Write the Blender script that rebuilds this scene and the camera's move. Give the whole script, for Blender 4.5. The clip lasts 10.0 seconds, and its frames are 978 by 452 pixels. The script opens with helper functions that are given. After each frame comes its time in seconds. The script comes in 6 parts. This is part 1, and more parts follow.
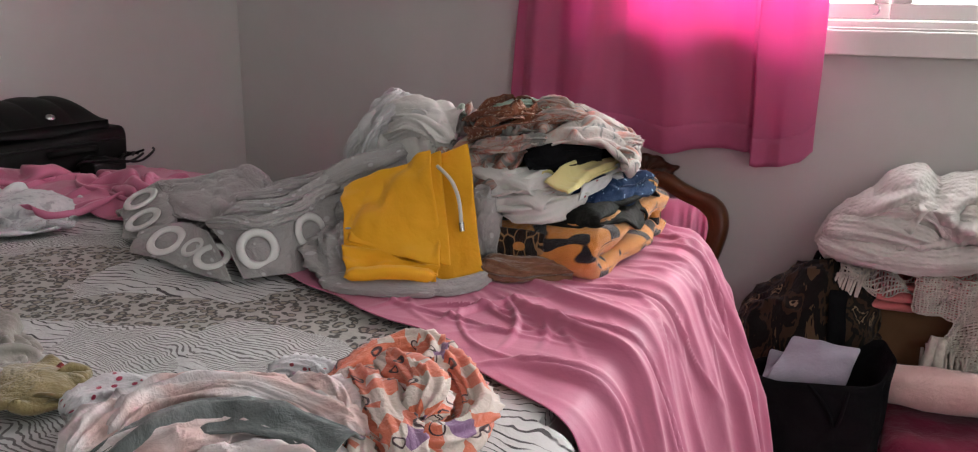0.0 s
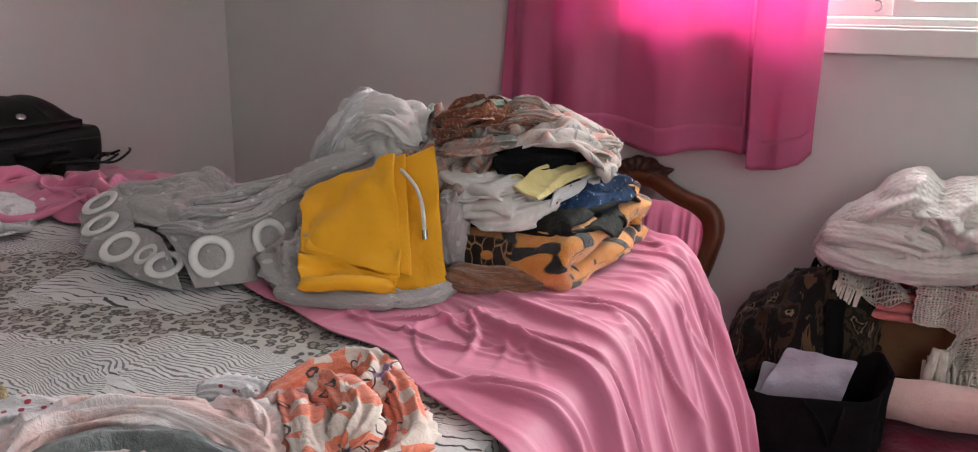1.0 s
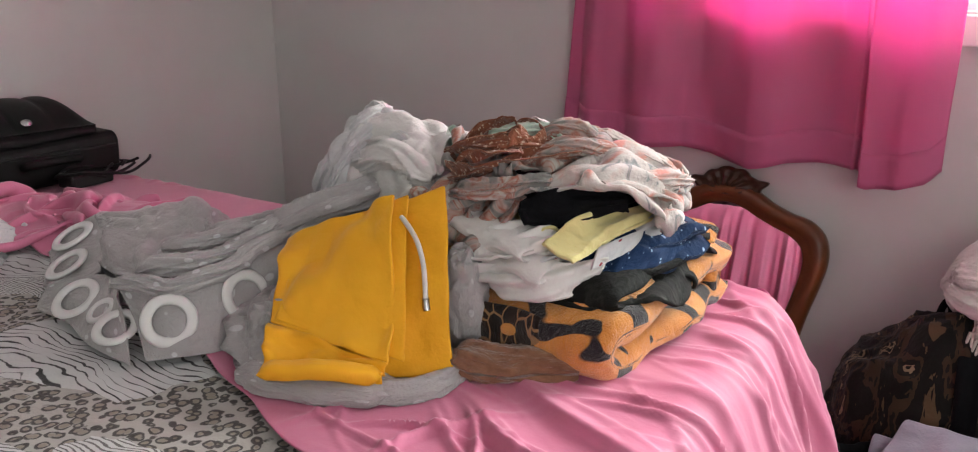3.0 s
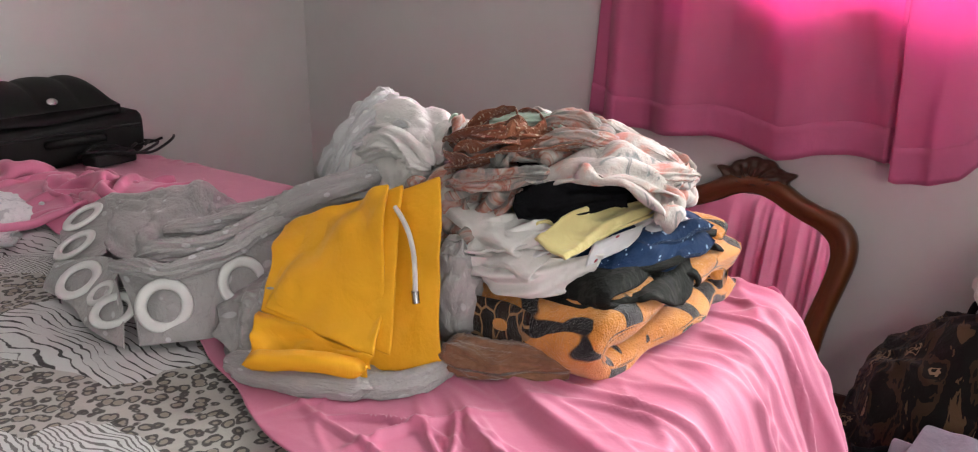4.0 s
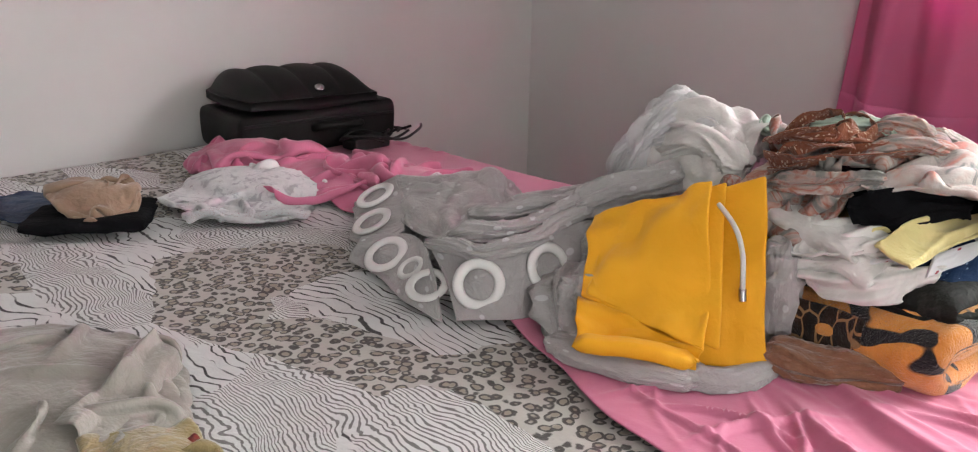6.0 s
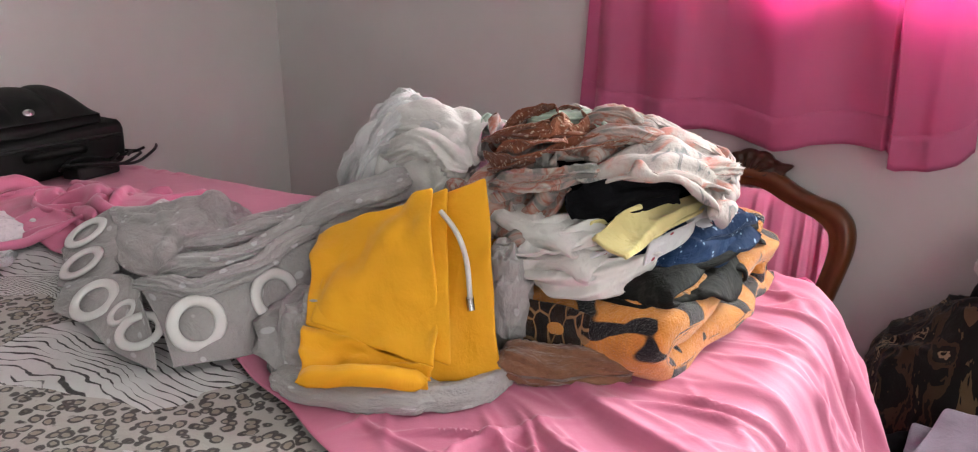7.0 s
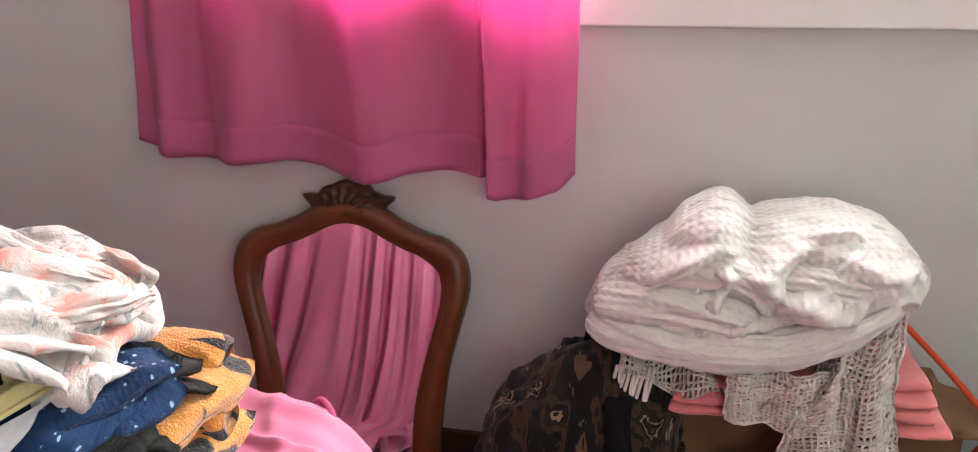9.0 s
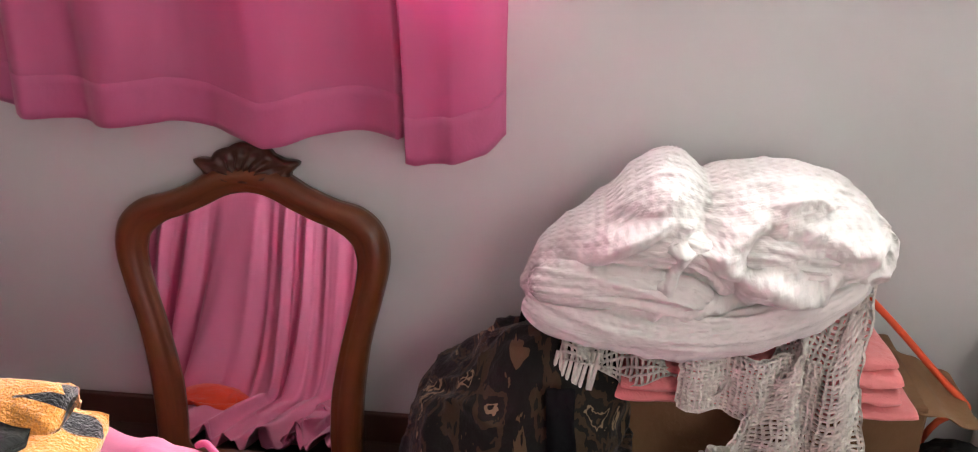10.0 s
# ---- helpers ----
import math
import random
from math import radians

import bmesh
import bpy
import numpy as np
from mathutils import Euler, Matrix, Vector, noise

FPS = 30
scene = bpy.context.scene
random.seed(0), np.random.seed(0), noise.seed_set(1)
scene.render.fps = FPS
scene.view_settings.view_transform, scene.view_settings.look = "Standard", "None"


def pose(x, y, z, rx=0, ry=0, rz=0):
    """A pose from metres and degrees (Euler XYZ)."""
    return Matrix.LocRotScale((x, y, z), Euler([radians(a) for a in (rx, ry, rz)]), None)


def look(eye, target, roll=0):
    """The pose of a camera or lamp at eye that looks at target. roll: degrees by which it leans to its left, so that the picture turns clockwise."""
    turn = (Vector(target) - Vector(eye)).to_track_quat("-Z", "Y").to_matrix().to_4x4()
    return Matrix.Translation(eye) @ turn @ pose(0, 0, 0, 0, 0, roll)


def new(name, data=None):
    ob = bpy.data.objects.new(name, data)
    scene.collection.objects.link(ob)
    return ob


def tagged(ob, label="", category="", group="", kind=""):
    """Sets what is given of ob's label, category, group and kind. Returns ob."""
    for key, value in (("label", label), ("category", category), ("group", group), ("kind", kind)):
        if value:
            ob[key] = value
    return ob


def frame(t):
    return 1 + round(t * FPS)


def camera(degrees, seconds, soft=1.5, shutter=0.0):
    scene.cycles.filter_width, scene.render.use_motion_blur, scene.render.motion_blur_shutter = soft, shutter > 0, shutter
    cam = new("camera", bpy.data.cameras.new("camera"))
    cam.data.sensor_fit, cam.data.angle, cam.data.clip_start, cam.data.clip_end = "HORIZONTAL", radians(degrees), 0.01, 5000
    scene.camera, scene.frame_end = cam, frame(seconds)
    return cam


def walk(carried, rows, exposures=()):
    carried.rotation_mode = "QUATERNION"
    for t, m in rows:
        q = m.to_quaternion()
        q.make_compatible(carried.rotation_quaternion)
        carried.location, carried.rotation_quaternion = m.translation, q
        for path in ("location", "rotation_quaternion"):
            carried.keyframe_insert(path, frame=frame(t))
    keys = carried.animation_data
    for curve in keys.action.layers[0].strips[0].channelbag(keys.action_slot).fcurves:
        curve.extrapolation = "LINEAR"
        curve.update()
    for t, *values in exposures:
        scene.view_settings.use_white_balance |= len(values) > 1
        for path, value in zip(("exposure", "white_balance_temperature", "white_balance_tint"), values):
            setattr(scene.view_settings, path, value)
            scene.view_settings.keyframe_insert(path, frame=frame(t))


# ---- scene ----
cam = camera(58.6, 10.0, 1.1)
PATH = [
    (0, (0.434, 0.411, 1.094), (-0.33, 2.189, 0.587), 0.7),
    (0.5, (0.454, 0.451, 1.095), (-0.336, 2.217, 0.586), 0.8),
    (1, (0.473, 0.522, 1.087), (-0.32, 2.286, 0.578), 0.7),
    (1.5, (0.422, 0.655, 1.104), (-0.369, 2.421, 0.6), 0.5),
    (2, (0.355, 0.794, 1.105), (-0.45, 2.55, 0.587), 0.1),
    (3.3, (0.449, 0.928, 1.119), (-0.562, 2.554, 0.539), 0.2),
    (3.5, (0.47, 0.958, 1.119), (-0.542, 2.58, 0.533), 0.5),
    (4, (0.451, 0.944, 1.125), (-0.611, 2.526, 0.515), 0.2),
    (4.5, (0.398, 0.864, 1.12), (-0.853, 2.296, 0.502), -0.2),
    (5, (0.34, 0.799, 1.125), (-1.007, 2.141, 0.503), 0.2),
    (5.2, (0.321, 0.78, 1.125), (-1.044, 2.105, 0.507), 0.3),
    (6.3, (0.283, 0.78, 1.115), (-0.969, 2.216, 0.508), 1.6),
    (6.5, (0.289, 0.802, 1.12), (-0.869, 2.315, 0.511), 0.6),
    (7, (0.322, 0.903, 1.119), (-0.634, 2.55, 0.507), -0.7),
    (7.5, (0.401, 1.047, 1.142), (-0.337, 2.793, 0.505), 1.0),
    (8, (0.462, 1.156, 1.142), (-0.201, 2.938, 0.524), -0.9),
    (8.5, (0.493, 1.285, 1.127), (-0.16, 3.069, 0.504), -1.8),
    (9, (0.501, 1.432, 1.141), (0.081, 3.271, 0.475), -0.9),
    (9.5, (0.535, 1.567, 1.113), (0.328, 3.442, 0.449), 0.0),
    (10, (0.457, 1.635, 1.131), (0.223, 3.448, 0.319), -0.2),
]
EXPOSURES = [(0, -0.78), (1, -0.66), (2, -0.74), (2.8, -0.46), (3.5, -0.26), (4, -0.28), (5, -0.18), (6.5, -0.10), (8, -0.28), (8.5, -0.28), (9, -0.06), (9.5, 0.04), (10, 0.10)]
walk(cam, [(t, look(eye, target, roll)) for t, eye, target, roll in PATH], EXPOSURES)

# world, sun, window light, added fill light, exposure
world = bpy.data.worlds.new("sky")
scene.world = world
world.use_nodes = True
wn = world.node_tree
sky = wn.nodes.new("ShaderNodeTexSky")
sky.sky_type, sky.sun_disc = "NISHITA", False
sky.sun_elevation, sky.sun_rotation = radians(36), radians(35)
wn.links.new(sky.outputs[0], wn.nodes["Background"].inputs[0])
wn.nodes["Background"].inputs[1].default_value = 0.12


def area_lamp(name, eye, target, sx, sy, watts, colour):
    d = bpy.data.lights.new(name, "AREA")
    d.shape, d.size, d.size_y, d.energy, d.color = "RECTANGLE", sx, sy, watts, colour
    ob = new(name, d)
    ob.matrix_world = look(eye, target)
    return ob


sun = bpy.data.lights.new("sun", "SUN")
sun.energy, sun.angle, sun.color = 0.9, radians(12), (1.0, 0.95, 0.88)
new("sun", sun).matrix_world = look((2.2, 6.0, 4.1), (0.2, 2.0, 0.8))
area_lamp("daylight_north", (1.1, 4.1, 1.58), (0.95, 3.1, 1.48), 4.4, 2.0, 820.0, (0.95, 0.985, 0.985))
# added fill from the unseen east side, to brighten the room's front faces
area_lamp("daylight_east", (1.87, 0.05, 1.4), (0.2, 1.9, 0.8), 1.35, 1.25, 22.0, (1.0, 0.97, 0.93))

FLOOR = -0.03
BED_TOP = 0.605

# ---- shapes ----


def lattice(ix, iy, iz, seed):
    h = (ix * 374761393 + iy * 668265263 + iz * 2147483647 + seed * 974711) & 0x7FFFFFFF
    h = ((h ^ (h >> 13)) * 1274126177) & 0x7FFFFFFF
    return ((h ^ (h >> 16)) & 0xFFFF) / 32767.5 - 1.0


def fuzz(x, y, z=0.0, seed=0):
    """Smooth noise from -1 to 1, for whole arrays."""
    x, y, z = np.broadcast_arrays(np.asarray(x, float), np.asarray(y, float), np.asarray(z, float))
    i, j, k = (np.floor(a).astype(np.int64) for a in (x, y, z))
    u, v, w = x - i, y - j, z - k
    u, v, w = (a * a * a * (a * (a * 6 - 15) + 10) for a in (u, v, w))
    out = 0.0
    for a in (0, 1):
        for b in (0, 1):
            for c in (0, 1):
                wt = (u if a else 1 - u) * (v if b else 1 - v) * (w if c else 1 - w)
                out = out + wt * lattice(i + a, j + b, k + c, seed)
    return out


def ridge(x, y, seed=0, sharp=1.5):
    """Crease-like noise from 0 to 1."""
    wx = x + 0.6 * fuzz(x * 0.7, y * 0.7, 3.1, seed + 5)
    wy = y + 0.6 * fuzz(x * 0.7, y * 0.7, 7.7, seed + 6)
    return (1 - np.abs(fuzz(wx, wy, 0.5, seed))) ** sharp


def smooth(ob):
    for poly in ob.data.polygons:
        poly.use_smooth = True
    return ob


def mesh_of(name, verts, faces, material, parent=None, label="", uv=None, thick=0.0, sub=0, flat=False):
    me = bpy.data.meshes.new(name)
    me.from_pydata([tuple(v) for v in verts], [], faces)
    me.materials.append(material)
    if uv is not None:
        layer = me.uv_layers.new(name="cloth")
        idx = np.empty(len(me.loops), dtype=np.int32)
        me.loops.foreach_get("vertex_index", idx)
        layer.data.foreach_set("uv", np.asarray(uv, np.float32)[idx].ravel())
    me.update()
    ob = new(name, me)
    if not flat:
        me.polygons.foreach_set("use_smooth", np.ones(len(me.polygons), dtype=bool))
    if thick:
        m = ob.modifiers.new("thickness", "SOLIDIFY")
        m.thickness, m.offset = thick, 0
    if sub:
        m = ob.modifiers.new("smoothing", "SUBSURF")
        m.levels = m.render_levels = sub
    if parent is not None:
        ob.parent = parent
    return tagged(ob, label)


def part(name, bm, material, parent, label=""):
    me = bpy.data.meshes.new(name)
    bm.to_mesh(me)
    bm.free()
    me.materials.append(material)
    ob = new(name, me)
    ob.parent = parent
    return tagged(ob, label)


def thing(name, place, label, category, group="", kind=""):
    ob = new(name)
    ob.location = place
    ob.empty_display_size = 0.05
    return tagged(ob, label, category, group, kind)


def rooted(ob, parent):
    """Hang a mesh with world coordinates under a thing that stands elsewhere."""
    ob.parent = parent
    bpy.context.view_layer.update()
    ob.matrix_parent_inverse = parent.matrix_world.inverted()
    return ob


def grid_faces(nu, nv, wrap=False):
    f = []
    for i in range(nu - 1):
        for j in range(nv if wrap else nv - 1):
            k = (j + 1) % nv
            f.append((i * nv + j, (i + 1) * nv + j, (i + 1) * nv + k, i * nv + k))
    return f


def box_bm(a, b, bevel=0.0, seg=2):
    bm = bmesh.new()
    bmesh.ops.create_cube(bm, size=1)
    for v in bm.verts:
        v.co = Vector([(p + q) / 2 + (q - p) * c for p, q, c in zip(a, b, v.co)])
    if bevel:
        bmesh.ops.bevel(bm, geom=list(bm.edges), offset=bevel, segments=seg, affect="EDGES", profile=0.5)
    return bm


def block(name, a, b, material, parent=None, label="", bevel=0.0, kind=""):
    ob = part(name, box_bm(a, b, bevel), material, parent, label)
    return tagged(ob, kind=kind)


def tube(name, pts, radius, material, parent=None, label="", flatten=1.0):
    cu = bpy.data.curves.new(name, "CURVE")
    cu.dimensions, cu.bevel_depth, cu.bevel_resolution, cu.resolution_u = "3D", radius, 3, 6
    sp = cu.splines.new("NURBS")
    sp.points.add(len(pts) - 1)
    sp.use_endpoint_u, sp.order_u = True, 3
    for p, c in zip(sp.points, pts):
        p.co = (*c, 1)
    ob = bpy.data.objects.new(name, cu)
    me = bpy.data.meshes.new_from_object(ob)
    bpy.data.objects.remove(ob)
    bpy.data.curves.remove(cu)
    me.materials.append(material)
    for poly in me.polygons:
        poly.use_smooth = True
    made = new(name, me)
    made.parent = parent
    return tagged(made, label)


# ---- cloth ----


def drape(p, rest, solid, steps=90, inner=6, bend=0.25, gravity=0.0012, damp=0.9, grip=0.75, stick=0.0):
    """Lets a grid of cloth fall and buckle on a solid: distances hold, gravity pulls, contact grips. rest: its flat layout."""
    p = p.copy()
    q = p.copy()
    links = []
    for a, b, k in ((1, 0, 1.0), (0, 1, 1.0), (1, 1, 0.5), (1, -1, 0.5), (2, 0, bend), (0, 2, bend), (4, 0, bend * 0.3), (0, 4, bend * 0.3)):
        n, m = p.shape[:2]
        if b >= 0:
            one, two = (slice(0, n - a), slice(0, m - b)), (slice(a, None), slice(b, None))
        else:
            one, two = (slice(0, n - a), slice(-b, None)), (slice(a, None), slice(0, m + b))
        links.append((one, two, np.linalg.norm(rest[two] - rest[one], axis=-1)[..., None], k * 0.25, k < 1))
    for _ in range(steps):
        vel = (p - q) * damp
        q = p.copy()
        p = p + vel
        p[..., 2] -= gravity
        for _ in range(inner):
            for one, two, far, k, soft in links:
                d = p[two] - p[one]
                stiff = k * (1 - far / (np.sqrt(np.einsum("ijk,ijk->ij", d, d))[..., None] + 1e-9))
                if soft:
                    stiff = np.where(stiff < 0, stiff, 0.3 * stiff)
                d *= stiff
                p[one] += d
                p[two] -= d
            p, hit = solid(p)
        if stick:
            p[..., :2] = np.where(hit[..., None], q[..., :2] + (p[..., :2] - q[..., :2]) * (1 - stick), p[..., :2])
        q = np.where(hit[..., None], q + (p - q) * grip, q)
    return p


def on_heights(height, ring=None):
    """A solid under a height field; ring: (x, y, rx, ry) outside of which the cloth may not spread."""
    def solid(p):
        if ring is not None:
            x, y, rx, ry = ring
            ex, ey = (p[..., 0] - x) / rx, (p[..., 1] - y) / ry
            r = np.sqrt(ex * ex + ey * ey)
            f = np.where(r > 1, 1 / np.maximum(r, 1e-6), 1)
            p[..., 0], p[..., 1] = x + ex * f * rx, y + ey * f * ry
        h = height(p[..., 0], p[..., 1])
        hit = p[..., 2] < h
        p[..., 2] = np.maximum(p[..., 2], h)
        return p, hit
    return solid


def dome(x, y, cx, cy, rx, ry, top, power=1.0, turn=0.0):
    c, s = math.cos(radians(turn)), math.sin(radians(turn))
    dx, dy = (x - cx) * c + (y - cy) * s, -(x - cx) * s + (y - cy) * c
    return top * np.maximum(0, 1 - (dx / rx) ** 2 - (dy / ry) ** 2) ** power


def finer(p, ku, kv):
    """The same grid of points with ku and kv times as many rows, rounded off."""
    for axis, k in ((0, ku), (1, kv)):
        p = np.moveaxis(p, axis, 0)
        n = p.shape[0]
        t = np.linspace(0, n - 1, (n - 1) * k + 1)
        i = np.minimum(t.astype(int), n - 2)
        f = (t - i).reshape((-1,) + (1,) * (p.ndim - 1))
        p = p[i] * (1 - f) + p[i + 1] * f
        for _ in range(k):
            p[1:-1] = 0.25 * p[:-2] + 0.5 * p[1:-1] + 0.25 * p[2:]
        p = np.moveaxis(p, 0, axis)
    return p


def crumple(name, centre, size, turn, material, height, squeeze=(0.75, 0.75), n=(44, 44), ring=None, seed=0, thick=0.0015, parent=None,
            label="", lift=0.03, steps=70, bend=0.25, sub=0, gravity=0.0012, shape=None, crease=0.003):
    """A loose piece of cloth of that size, pushed together and dropped on a height field."""
    nu, nv = int(n[0] * 1.05), int(n[1] * 1.05)
    su, sv = size
    u, v = np.meshgrid(np.linspace(-0.5, 0.5, nu), np.linspace(-0.5, 0.5, nv), indexing="ij")
    wide = np.ones_like(u) if shape is None else shape(u, v)
    x, y = u * su * squeeze[0] * wide, v * sv * squeeze[1]
    x = x + 0.04 * su * fuzz(u * 5, v * 5, 0.3, seed)
    y = y + 0.04 * sv * fuzz(u * 5, v * 5, 4.3, seed + 1)
    c, s = math.cos(radians(turn)), math.sin(radians(turn))
    px, py = centre[0] + x * c - y * s, centre[1] + x * s + y * c
    pz = height(px, py) + 0.006 + lift * (0.5 + 0.5 * fuzz(u * 6, v * 6, 1.7, seed + 2)) + lift * 0.4 * fuzz(u * 14, v * 14, 2.2, seed + 3)
    rest = np.stack([u * su * wide, v * sv], -1)
    p = drape(np.stack([px, py, pz], -1), rest, on_heights(height, ring), steps=steps, bend=bend, gravity=gravity, inner=8)
    p, flat = finer(p, 2, 2), finer(np.stack([u, v], -1), 2, 2)
    u, v, (nu, nv) = flat[..., 0], flat[..., 1], flat.shape[:2]
    nrm = np.cross(np.gradient(p, axis=0), np.gradient(p, axis=1))
    nrm /= np.linalg.norm(nrm, axis=-1, keepdims=True) + 1e-9
    p = p + (crease * (ridge(u * su * 17, v * sv * 17, seed + 40, 2.5) - 0.4 + 0.5 * ridge(u * su * 38, v * sv * 38, seed + 41, 2.0)))[..., None] * nrm
    p[..., 2] = np.maximum(p[..., 2], height(p[..., 0], p[..., 1])) + 0.002
    uv = np.stack([(u + 0.5) * su, (v + 0.5) * sv], -1).reshape(-1, 2)
    return mesh_of(name, p.reshape(-1, 3), grid_faces(nu, nv), material, parent, label, uv, thick, sub)


def thick_fold(name, path, width, thick, material, place, turn=0.0, parent=None, label="", seed=0, lump=0.006, across=26, taper=None, tilt=(0.0, 0.0)):
    """A thick folded cloth: a flattened bolster led along a path of (along, up), across its width."""
    path = np.asarray(path, float)
    seg = np.r_[0, np.cumsum(np.hypot(*np.diff(path, axis=0).T))]
    n = max(24, int(seg[-1] / 0.012))
    t = np.linspace(0, seg[-1], n)
    a, z = np.interp(t, seg, path[:, 0]), np.interp(t, seg, path[:, 1])
    for _ in range(3):
        a[1:-1], z[1:-1] = (a[:-2] + 2 * a[1:-1] + a[2:]) / 4, (z[:-2] + 2 * z[1:-1] + z[2:]) / 4
    ta, tz = np.gradient(a), np.gradient(z)
    ln = np.hypot(ta, tz) + 1e-9
    na, nz = -tz / ln, ta / ln
    k = across * 2
    ang = np.linspace(0, 2 * np.pi, k, endpoint=False)
    cw = np.sign(np.cos(ang)) * np.abs(np.cos(ang)) ** 0.45
    ch = np.sign(np.sin(ang)) * np.abs(np.sin(ang)) ** 0.8
    end = np.minimum(1, np.sqrt(np.clip(np.minimum(t, seg[-1] - t) / (thick * 0.7), 0.0004, 1)))
    w = np.full(n, width) if taper is None else width * np.asarray(taper(t / seg[-1]))
    X = cw[None] * (w / 2 - 0.25 * thick * (1 - end))[:, None]
    off = ch[None] * (thick / 2 * end)[:, None]
    A, Z = a[:, None] + na[:, None] * off, z[:, None] + nz[:, None] * off
    d = lump * fuzz(X * 14, A * 14, Z * 14, seed) + lump * 0.5 * fuzz(X * 33, A * 33, Z * 33, seed + 1)
    X = X + 0.6 * lump * fuzz(A * 9, Z * 25, X * 5, seed + 3) * 2
    Z = Z + d + X * tilt[0] + A * tilt[1]
    c, s = math.cos(radians(turn)), math.sin(radians(turn))
    P = np.stack([place[0] + X * c - A * s, place[1] + X * s + A * c, place[2] + Z], -1)
    uv = np.stack([np.broadcast_to(cw[None] * w[:, None] / 2, X.shape) + (ch[None] < 0) * width, np.broadcast_to(t[:, None], X.shape)], -1)
    faces = grid_faces(n, k, wrap=True) + [tuple(range(k))[::-1], tuple((n - 1) * k + i for i in range(k))]
    return mesh_of(name, P.reshape(-1, 3), faces, material, parent, label, uv.reshape(-1, 2), 0.0, 0)


def roll(name, path, radius, material, parent=None, label="", seed=0, deep=0.3, flat=None, squash=0.8, ends=0.3, k=64):
    """A bunched length of cloth: a soft rope with creases along it, thinner at its ends."""
    path = curve_through(path, 20)
    n = len(path)
    t = np.gradient(path, axis=0)
    t /= np.linalg.norm(t, axis=1, keepdims=True) + 1e-9
    side = np.cross(t, (0, 0, 1))
    side /= np.linalg.norm(side, axis=1, keepdims=True) + 1e-9
    up = np.cross(side, t)
    s = np.linspace(0, 1, n)[:, None]
    ang = np.linspace(0, 2 * np.pi, k, endpoint=False)[None]
    turn = ang + 1.2 * s
    long = np.linalg.norm(np.diff(path, axis=0), axis=1).sum() / max(radius, 1e-6)
    cx, cy = np.cos(turn), np.sin(turn)
    crease = 1 - np.abs(fuzz(cx * 1.7, cy * 1.7, s * long * 0.13, seed)) ** 0.6
    small = 1 - np.abs(fuzz(cx * 3.6, cy * 3.6, s * long * 0.24, seed + 1)) ** 0.7
    pinch = fuzz(cx * 0.8, cy * 0.8, s * long * 0.45, seed + 2)
    r = radius * (1 + deep * 2.0 * (crease - 0.55) + deep * 0.9 * (small - 0.55) + 0.35 * deep * pinch) * (ends + (1 - ends) * np.clip(np.minimum(s, 1 - s) * 7, 0, 1) ** 0.5)
    path = path + 0.3 * radius * np.stack([fuzz(s[:, 0] * long * 0.3, q * 7.7, 0, seed + 5) for q in range(3)], -1)
    a, b = r * np.cos(ang), r * np.sin(ang) * squash
    p = path[:, None] + side[:, None] * a[..., None] + up[:, None] * b[..., None]
    if flat is not None:
        p[..., 2] = np.maximum(p[..., 2], flat)
    uv = np.stack(np.broadcast_arrays(s * long * radius, ang * radius * 1.3), -1).reshape(-1, 2)
    f = grid_faces(n, k, wrap=True) + [tuple(range(k))[::-1], tuple((n - 1) * k + i for i in range(k))]
    ob = mesh_of(name, p.reshape(-1, 3), f, material, None, label, uv)
    return rooted(ob, parent) if parent is not None else ob


def curve_through(pts, times=5):
    pts = np.asarray(pts, float)
    out = []
    for i in range(len(pts) - 1):
        a, b, c, d = pts[max(i - 1, 0)], pts[i], pts[i + 1], pts[min(i + 2, len(pts) - 1)]
        for s in np.linspace(0, 1, times, endpoint=False):
            out.append(0.5 * (2 * b + (c - a) * s + (2 * a - 5 * b + 4 * c - d) * s * s + (3 * b - a - 3 * c + d) * s ** 3))
    return np.array(out + [pts[-1]])


def u_turn(long, gap, lead=0.0):
    """Path of a piece folded once, with its bend at the near end."""
    arc = [(-long / 2 - gap / 2 * math.sin(b), gap / 2 * (1 - math.cos(b))) for b in np.linspace(0, math.pi, 9)]
    return [(long / 2, 0)] + arc + [(long / 2 + lead, gap)]


def spiral(turns, r0, r1, tail=0.0):
    out = [(math.cos(b) * r, math.sin(b) * r) for b, r in zip(np.linspace(0, 2 * math.pi * turns, int(24 * turns)), np.linspace(r0, r1, int(24 * turns)))]
    return out


